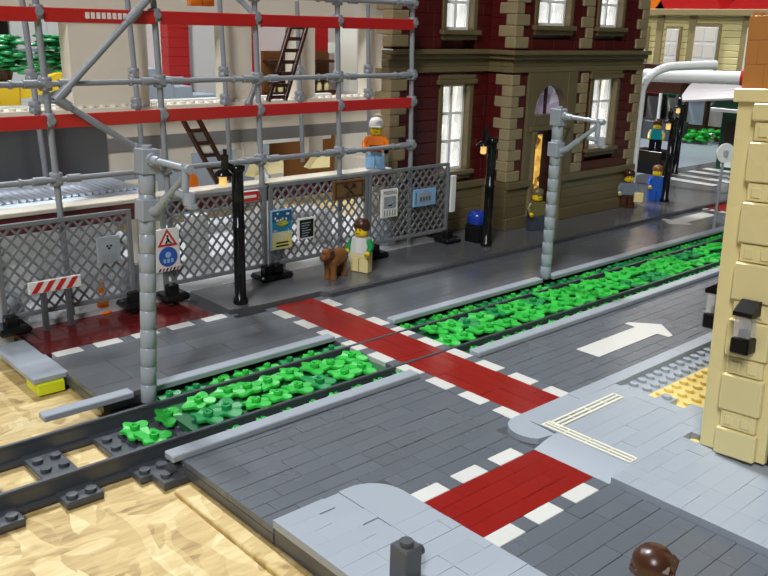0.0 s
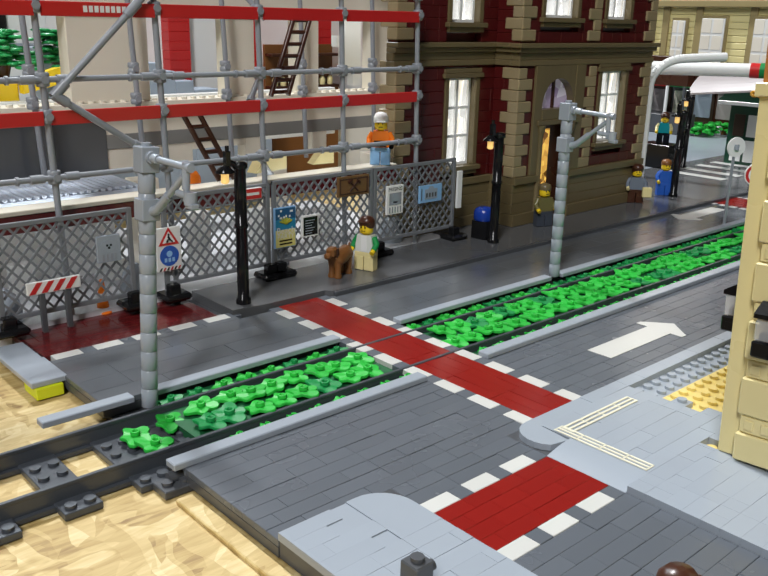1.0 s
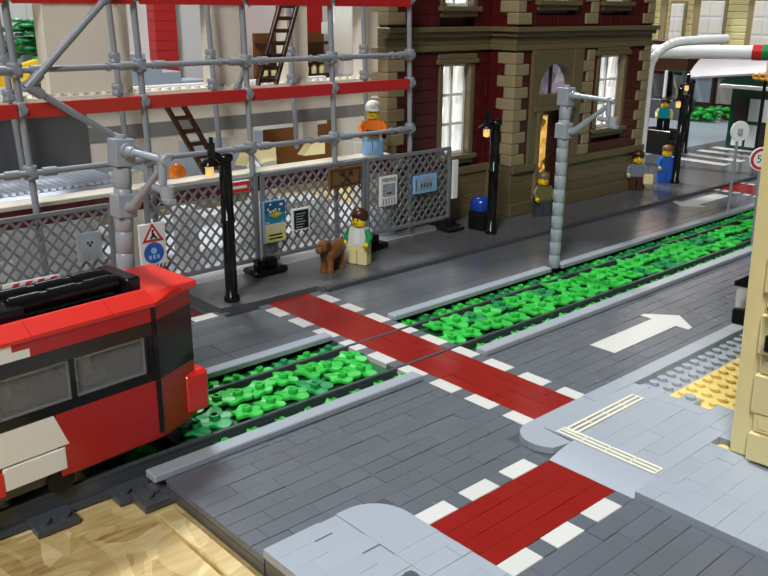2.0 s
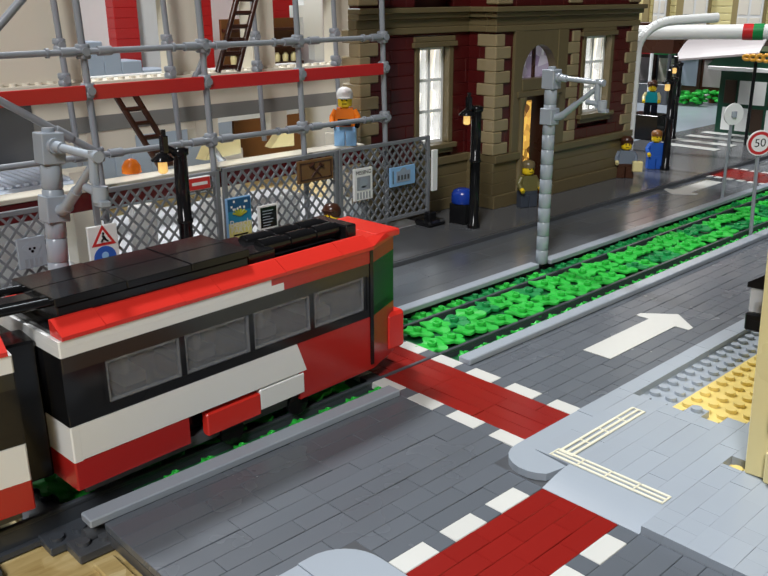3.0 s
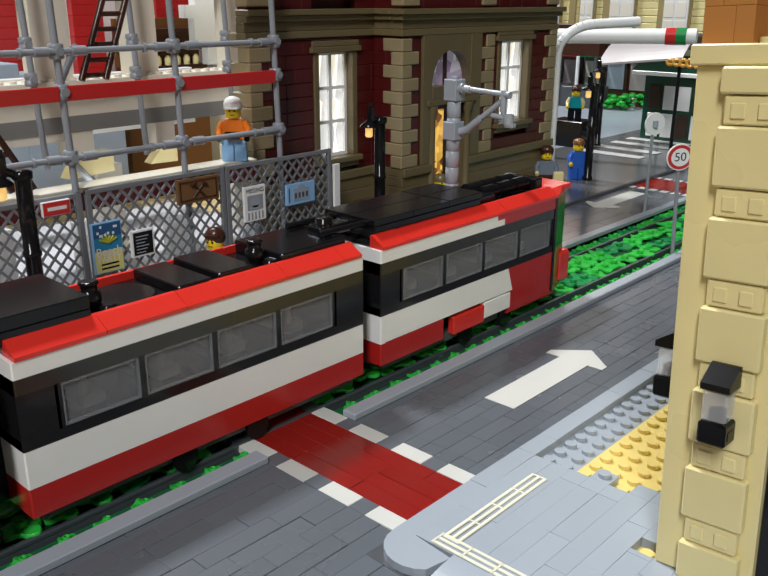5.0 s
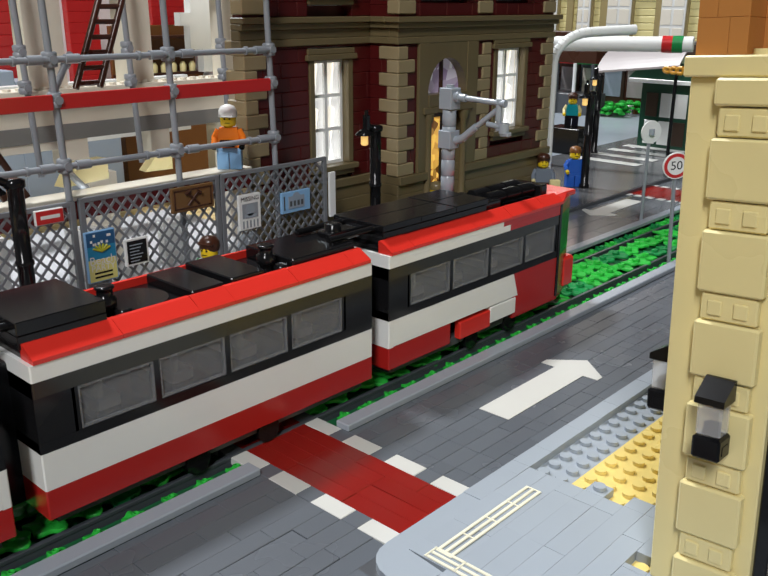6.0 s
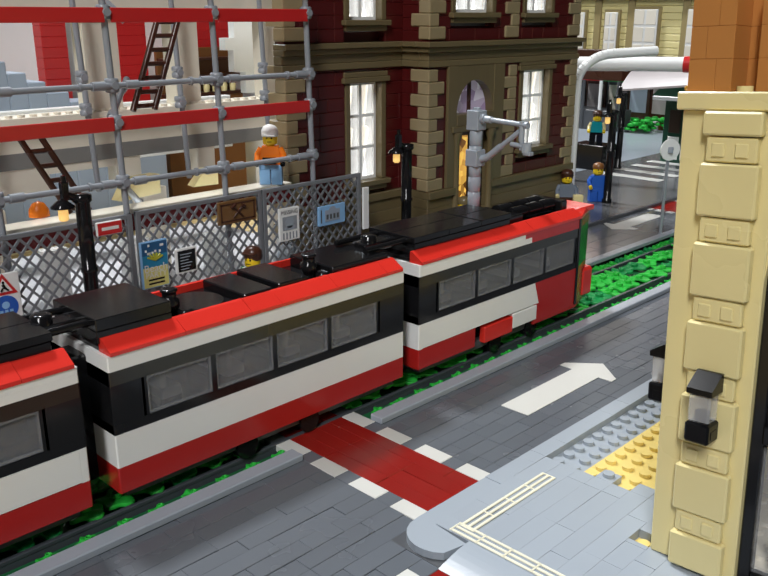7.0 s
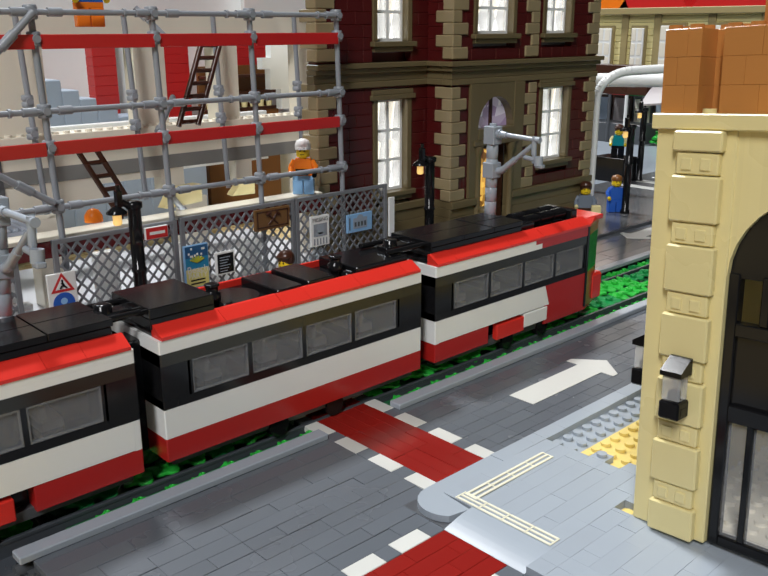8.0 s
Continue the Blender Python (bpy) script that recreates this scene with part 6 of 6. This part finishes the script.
# ---- tram ----
Y0, Y1 = 10.5, 16.5
MID = 13.5


def car_shell(t, x0, x1, nose=0):
    """One tram car between x0 and x1; nose: +1 or -1 where it ends in a cab."""
    c = 0.06  # the coupled ends are square

    def plan(a, b, inset=0.0, ca=c, cb=c):
        ka, kb = [1.0 if k > 1 else inset + 0.06 for k in (ca, cb)]
        return [(a + ca, Y0 + inset), (b - cb, Y0 + inset), (b, Y0 + kb), (b, Y1 - kb), (b - cb, Y1 - inset), (a + ca, Y1 - inset), (a, Y1 - ka), (a, Y0 + ka)]

    ca, cb = (2.7, c) if nose < 0 else (c, 2.7) if nose > 0 else (c, c)
    L = x1 - x0
    far = L + 0.4  # distance of the nose

    def span(a, b, **k):
        return plan(a, b, ca=ca if a == x0 else 0.001, cb=cb if b == x1 else 0.001, **k)

    part("underframe", Build().prism(plan(x0 + 0.5, x1 - 0.5, 0.35, ca, cb), 0.75, 1.3), DARK, t)
    # lower panels
    if not nose:
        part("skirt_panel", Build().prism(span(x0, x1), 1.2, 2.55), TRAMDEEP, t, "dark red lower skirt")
        part("side_panel", Build().prism(span(x0, x1), 2.56, 4.25), WHITE, t, "white side panel")
    else:
        s = nose
        e = x0 if s > 0 else x1          # coupled end
        q = lambda d: e + s * max(d - 0.4, 0)  # distance from the coupled end
        lo = lambda a, b: (min(q(a), q(b)), max(q(a), q(b)))
        a, b = lo(0, 6.2)
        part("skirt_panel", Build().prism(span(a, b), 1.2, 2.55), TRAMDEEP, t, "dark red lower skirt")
        a, b = lo(6.2, 13.4)
        part("bogie_recess", Build().prism(span(a, b, inset=0.9), 1.0, 2.55), BLACK, t)
        for yy in (Y0, Y1 - 0.4):
            a, b = lo(7.2, 10.5)
            part("skirt_panel", Build().cbox(a, b, yy - 0.05, yy + 0.45, 1.15, 2.35, 0.06), TRAMRED, t, "red bogie cover")
            a, b = lo(10.5, 13.5)
            part("skirt_panel", Build().cbox(a, b, yy - 0.02, yy + 0.42, 1.35, 2.5, 0.05), WHITE, t, "white bogie cover")
        # white side panel with a slanted end
        for yy in (Y0, Y1 - 0.5):
            o = [(q(0.8), 2.6), (q(13.7), 2.6), (q(13.1), 4.25), (q(0.8), 4.25)]
            o = o if s > 0 else o[::-1]
            part("side_panel", Build().prism(o, 0, 0.5, 0, Matrix.Translation((0, yy + 0.5, 0)) @ UPRIGHT_Y), WHITE, t, "white side panel with slanted end")
        a, b = lo(0, 0.795)
        part("end_panel", Build().prism(span(a, b), 2.56, 4.25), WHITE, t)
        a, b = lo(0.8, 14)
        part("inner_floor", Build().prism(span(a, b, inset=0.5), 2.56, 4.2), DARK, t)
        a, b = lo(13.2, far)
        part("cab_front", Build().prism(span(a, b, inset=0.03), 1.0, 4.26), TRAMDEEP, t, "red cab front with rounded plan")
        for yy in (Y0 - 0.04, Y1 - 0.16):
            a, b = lo(far - 3.0, far - 2.75)
            part("cab_post", Build().box(a, b, yy, yy + 0.2, 1.3, 8.18), BLACK, t, "black cab door gap")
        a, b = lo(far - 0.9, far + 0.7)
        part("bumper", Build().cbox(a, b, MID - 2.35, MID + 2.35, 1.2, 3.6, 0.2), TRAMRED, t)
        for yy in (MID - 1.5, MID + 0.7):
            part("headlight", Build().cyl((q(far - 0.1), yy + 0.4, 3.9), (q(far + 0.12), yy + 0.4, 3.9), 0.3, 12), CLEAR, t)
    # window band
    part("window_sill_band", Build().prism(span(x0, x1, inset=0.02), 4.27, 4.75), BLACK, t)
    part("window_head_band", Build().prism(span(x0, x1, inset=0.02), 6.75, 7.45), REFLECTBLACK, t)
    n = 4
    if nose:
        e = x0 if nose > 0 else x1
        stops = [1.8 + 4.02 * k for k in range(n + 1)]
        xs = [e + nose * v for v in stops]
        if nose < 0:
            xs = xs[::-1]
    else:
        xs = [x0 + 1.75 + 3.92 * k for k in range(n + 1)]
    for yy in (Y0 + 0.03, Y1 - 0.43):
        for k in range(n):
            w = part("window", Build().box(xs[k] + 0.12, xs[k + 1] - 0.12, yy + 0.12, yy + 0.2, 4.8, 6.7), SMOKE, t, "smoky clear window")
            r = Build()
            g0, g1 = xs[k] + 0.12, xs[k + 1] - 0.12
            for bb in ((g0, g1, 4.78, 4.9), (g0, g1, 6.62, 6.74), (g0, g0 + 0.12, 4.9, 6.62), (g1 - 0.12, g1, 4.9, 6.62)):
                r.box(bb[0], bb[1], yy + 0.02, yy + 0.11, bb[2], bb[3])
            part("window_rim", r, SMOKERIM, w)
        for k in range(n + 1):
            part("window_post", Build().box(xs[k] - 0.14, xs[k] + 0.14, yy, yy + 0.4, 4.74, 6.76), BLACK, t)
        if xs[0] - x0 > 0.5 + ca:
            part("end_post", Build().box(x0 + ca, xs[0], yy, yy + 0.4, 4.74, 6.76), BLACK, t)
        if x1 - xs[-1] > 0.5 + cb:
            part("end_post", Build().box(xs[-1], x1 - cb, yy, yy + 0.4, 4.74, 6.76), BLACK, t)
    for a, b, is_cab in ((x0, x0 + ca, nose < 0), (x1 - cb, x1, nose > 0)):
        left = a == x0
        if not is_cab:
            part("end_wall", Build().box(a if left else a - 0.3, b + 0.3 if left else b, Y0 + 0.04, Y1 - 0.04, 4.27, 7.45), BLACK, t)
            continue
        o = [(a, Y0 + 1.0), (b, Y0 + 0.03), (b, Y1 - 0.03), (a, Y1 - 1.0)] if left else [(a, Y0 + 0.03), (b, Y0 + 1.0), (b, Y1 - 1.0), (a, Y1 - 0.03)]
        part("windscreen", Build().prism(o, 4.27, 7.45), WINDSCREEN, t)
    # seats and a driver's desk seen through the panes
    for k in range(4):
        sx = xs[0] + 1.4 + 3.9 * k
        part("seat", Build().cbox(sx, sx + 1.2, MID - 2, MID + 2, 4.0, 5.3, 0.1).cbox(sx, sx + 0.4, MID - 2, MID + 2, 5.3, 6.4, 0.1), SEAT, t)
    # roof edge: white stripe, red slope pieces, sunk black deck
    if nose:
        e = x0 if nose > 0 else x1
        q = lambda d: e + nose * max(d - 0.4, 0)
        a, b = sorted((q(0), q(12.4)))
        part("roof_stripe", Build().prism(span(a, b), 7.46, 7.86), WHITE, t, "white stripe under the roof")
        a, b = sorted((q(12.4), q(far)))
        part("roof_stripe", Build().prism(span(a, b), 7.46, 7.86), TRAMDEEP, t)
        a, b = sorted((q(0), q(11.6)))
        part("roof_stripe", Build().prism(span(a, b), 7.863, 8.2), WHITE, t)
        a, b = sorted((q(11.6), q(far)))
        part("roof_stripe", Build().prism(span(a, b), 7.863, 8.2), TRAMDEEP, t)
    else:
        part("roof_stripe", Build().prism(span(x0, x1), 7.46, 8.2), WHITE, t, "white stripe under the roof")
    s0 = x0 + (ca if nose < 0 else 0.15)
    s1 = x1 - (cb if nose > 0 else 0.15)
    rng = random.Random(int(x0 * 10))
    for side in (0, 1):
        x = s0
        while x < s1 - 0.01:
            w = min(rng.choice((2, 4, 4)) if not nose else 2 + rng.choice((0, 2)), s1 - x)
            if s1 - x - w < 1:
                w = s1 - x
            prof = [(-0.05, 8.21), (1.0, 8.21), (1.0, 8.9), (0.8, 8.9), (-0.05, 8.4)]
            pts = [(Y0 + u if side == 0 else Y1 - u, z + (rng.uniform(-0.02, 0.02) if z > 8.3 else 0)) for u, z in prof]
            n5 = len(pts)
            v = [(x + 0.012, y, z) for y, z in pts] + [(x + w - 0.012, y, z) for y, z in pts]
            fcs = [tuple(range(n5))[::-1], tuple(range(n5, 2 * n5))] + [(i, (i + 1) % n5, n5 + (i + 1) % n5, n5 + i) for i in range(n5)]
            if side:
                fcs = [f[::-1] for f in fcs]
            part("roof_slope", Build().add(v, fcs), TRAMRED, t, "bright red sloping roof edge piece")
            x += w
    part("roof_deck", Build().box(x0 + 0.2, x1 - (cb if nose > 0 else 0.2), Y0 + 1.0, Y1 - 1.0, 8.21, 8.5), BLACK, t)
    if nose:
        # cab roof with a visor
        inner, outer = sorted((q(far - 2.72), q(far)))
        lo_ = plan(inner, outer, -0.05, ca if nose < 0 else 0.02, cb if nose > 0 else 0.02)
        hi_ = plan(inner + (0.5 if nose < 0 else 0), outer - (0.5 if nose > 0 else 0), 0.8, ca * 0.8 if nose < 0 else 0.02, cb * 0.8 if nose > 0 else 0.02)
        cap = Build()
        cap.add([(x, y, 8.21) for x, y in lo_] + [(x, y, 8.4) for x, y in lo_] + [(x, y, 8.68) for x, y in hi_],
                [(k * 8 + i, k * 8 + (i + 1) % 8, k * 8 + 8 + (i + 1) % 8, k * 8 + 8 + i) for k in (0, 1) for i in range(8)] + [tuple(range(16, 24)), tuple(range(8))[::-1]])
        part("cab_roof", cap, TRAMRED, t, "bright red cab roof")
        a, b = sorted((q(far - 1.6), q(far + 0.4)))
        part("roof_visor", Build().cbox(a, b, MID - 2.2, MID + 2.2, 8.28, 8.7, 0.08), TRAMRED, t)
        # flat roof boxes of dark tiles, joints showing
        a, b = sorted((q(1.0), q(11.0)))
        part("roof_box", Build().cbox(a, b, MID - 2.0, MID + 2.0, 8.5, 9.32, 0.05), BLACK, t, "black roof box")
        for k in range(3):
            for y0, y1 in ((MID - 2.05, MID), (MID, MID + 2.05)):
                a, b = sorted((q(0.9 + 3.4 * k), q(4.3 + 3.4 * k)))
                part("roof_tile", Build().cbox(a + 0.015, b - 0.015, y0 + 0.015, y1 - 0.015, 9.33, 9.72 - 0.03 * (k % 2), 0.03), BLACK, t)
        a, b = sorted((q(11.2), q(13.0)))
        part("roof_vent", Build().cbox(a, b, MID - 1.7, MID + 1.7, 8.5, 9.3, 0.06), BLACK, t)
        for dy in (-0.75, 0.55):
            xa, xb = sorted((q(12.6), q(18.1)))
            rb = Build().cyl((xa, MID + dy, 9.15), (xb, MID + dy, 9.15), 0.4, 14)
            for k in range(3):
                rb.cyl((xa + 0.1 + 1.85 * k, MID + dy, 9.15), (xa + 1.5 + 1.85 * k, MID + dy, 9.15), 0.47, 14)
            part("roof_resistor", rb, BLACK, t, "glossy black ribbed roof drum")
        a, b = sorted((q(18.3), q(19.1)))
        part("roof_vent", Build().cbox(a, b, MID - 1.5, MID + 1.5, 8.5, 9.4, 0.08), BLACK, t)
    else:
        part("roof_box", Build().cbox(x0 + 0.05, x0 + 4.0, MID - 2.15, MID + 2.15, 8.62, 9.2, 0.03).cbox(x0 + 0.05, x0 + 4.0, MID - 2.15, MID + 2.15, 9.21, 9.8, 0.04), BLACK, t, "black roof box of stacked plates")
        part("box_foot", Build().box(x0 + 0.6, x0 + 3.6, MID - 1.6, MID + 1.6, 8.5, 8.62), BLACK, t)
        part("round_plate", Build().cyl((x0 + 6.5, MID - 0.3, 8.5), (x0 + 6.5, MID - 0.3, 8.78), 1.5, 28), BLACK, t, "glossy black round roof plate")
        for a, w, h in ((x0 + 8.5, 1.9, 9.0), (x0 + 10.8, 2.1, 9.1), (x1 - 4.9, 4.6, 9.2)):
            part("roof_plate", Build().cbox(a, a + w, MID - 1.95, MID + 1.95, 8.5, h, 0.06), BLACK, t)
        for a in (x0 + 4.6, x1 - 5.9):
            part("insulator", Build().lathe([(0.42, 8.5), (0.42, 9.0), (0.5, 9.05), (0.5, 9.5), (0.36, 9.55), (0.36, 9.85), (0.44, 9.9), (0.44, 10.0), (0.3, 10.02)], (a, MID - 1.0, 0), 14), BLACK, t)
            part("insulator", Build().lathe([(0.4, 8.5), (0.4, 8.95), (0.3, 9.0)], (a + 0.5, MID - 1.6, 0), 12), BLACK, t)


def tram_car(name, label, x0, x1, nose):
    t = thing(name, label, "tram", group="tram cars")
    car_shell(t, x0, x1, nose)
    for wx in ((x0 + x1) / 2 - 2.2, (x0 + x1) / 2 + 2.2):
        for wy in (11.0, 16.0):
            part("wheel", Build().cyl((wx, wy - 0.3, 0.75), (wx, wy + 0.3, 0.75), 0.7, 14), BLACK, t)
    return t


# Black band; its brown tint stands for a reflection, put into the colour.
REFLECTBLACK = plastic("black_with_brown_reflection", (0.020, 0.0185, 0.012), 0.18)
SMOKE = clear("smoky_pane", (0.30, 0.31, 0.33), 0.04, 0.32)
SMOKERIM = clear("clear_rim", (0.33, 0.34, 0.36), 0.1, 0.42)
WINDSCREEN = plastic("windscreen_black", (0.010, 0.011, 0.011), 0.22)
SEAT = plastic("seat_grey", (0.34, 0.33, 0.34), 0.4)
car_front = tram_car("tram_car", "red and white tram front car with black window band", 10.4, 31.6, 1)
car_mid = tram_car("tram_car", "red and white tram middle car with black roof plates", -10.65, 9.0, 0)
car_rear = tram_car("tram_car", "red and white tram rear car with black window band", -33.25, -12.05, -1)


def gangway(parent, x):
    part("gangway", Build().cbox(x - 0.8, x + 0.8, MID - 0.9, MID + 0.9, 1.2, 7.8, 0.1), BLACK, parent, "black bellows between the cars")
    part("roof_coupling", Build().cyl((x - 2.4, MID - 1.3, 9.45), (x + 2.2, MID - 1.3, 9.45), 0.2, 8).cyl((x - 2.4, MID + 1.3, 9.45), (x + 2.2, MID + 1.3, 9.45), 0.2, 8).lathe([(0.5, 9.1), (0.5, 9.9), (0.3, 9.95)], (x - 0.8, MID, 0), 10).cbox(x - 1.6, x + 1.4, MID - 0.5, MID + 0.5, 9.1, 9.5, 0.05), BLACK, parent)


gangway(car_mid, 9.7)
gangway(car_mid, -11.35)

# bricks and tiles, laid last
brick_house()
corner_house()
pavement_tiles()
for lay in road_pieces:
    lay()

# time, run along the track in studs, swing of the front car and of the middle car in degrees: the joint eases out of a bend
RUN = [
    (0.0, -79.6, 5.0, -6.0), (0.6, -69.7, 5.0, -6.0), (1.2, -59.9, 5.0, -6.0), (1.8, -50.0, 5.0, -6.0), (2.3, -41.9, 4.8, -6.0),
    (2.5, -38.5, 4.5, -5.8), (3.0, -30.0, 3.0, -4.8), (3.5, -22.5, 1.4, -3.0), (4.0, -13.6, 0.5, -1.0), (4.5, -5.9, 0.0, 0.0),
    (4.7, -3.3, 0.0, 0.0), (5.0, -1.2, 0.0, 0.0), (5.4, -0.1, 0.0, 0.0), (6.0, 0.0, 0.0, 0.0), (8.0, 0.0, 0.0, 0.0),
]


def swung(along, pivot, aside, turn):
    """A car moved along the track and turned about a point of its own middle line."""
    return pose((along + pivot) * U, (MID + aside) * U, 0, 0, 0, turn) @ Matrix.Translation((-pivot * U, -MID * U, 0))


def motions():
    front, middle, rear = [], [], []
    for t, d, turn_f, turn_m in RUN:
        aside_f = -0.09 * turn_f
        joint = aside_f - 10.3 * math.sin(radians(turn_f))
        aside_m = joint - 9.7 * math.sin(radians(turn_m))
        tail = aside_m - 11.35 * math.sin(radians(turn_m))
        front.append((t, swung(d, 20.0, aside_f, turn_f)))
        middle.append((t, swung(d, 0.0, aside_m, turn_m)))
        rear.append((t, swung(d, -11.35, tail, turn_m * 0.6)))
    walk(car_front, front)
    walk(car_mid, middle)
    walk(car_rear, rear)


motions()
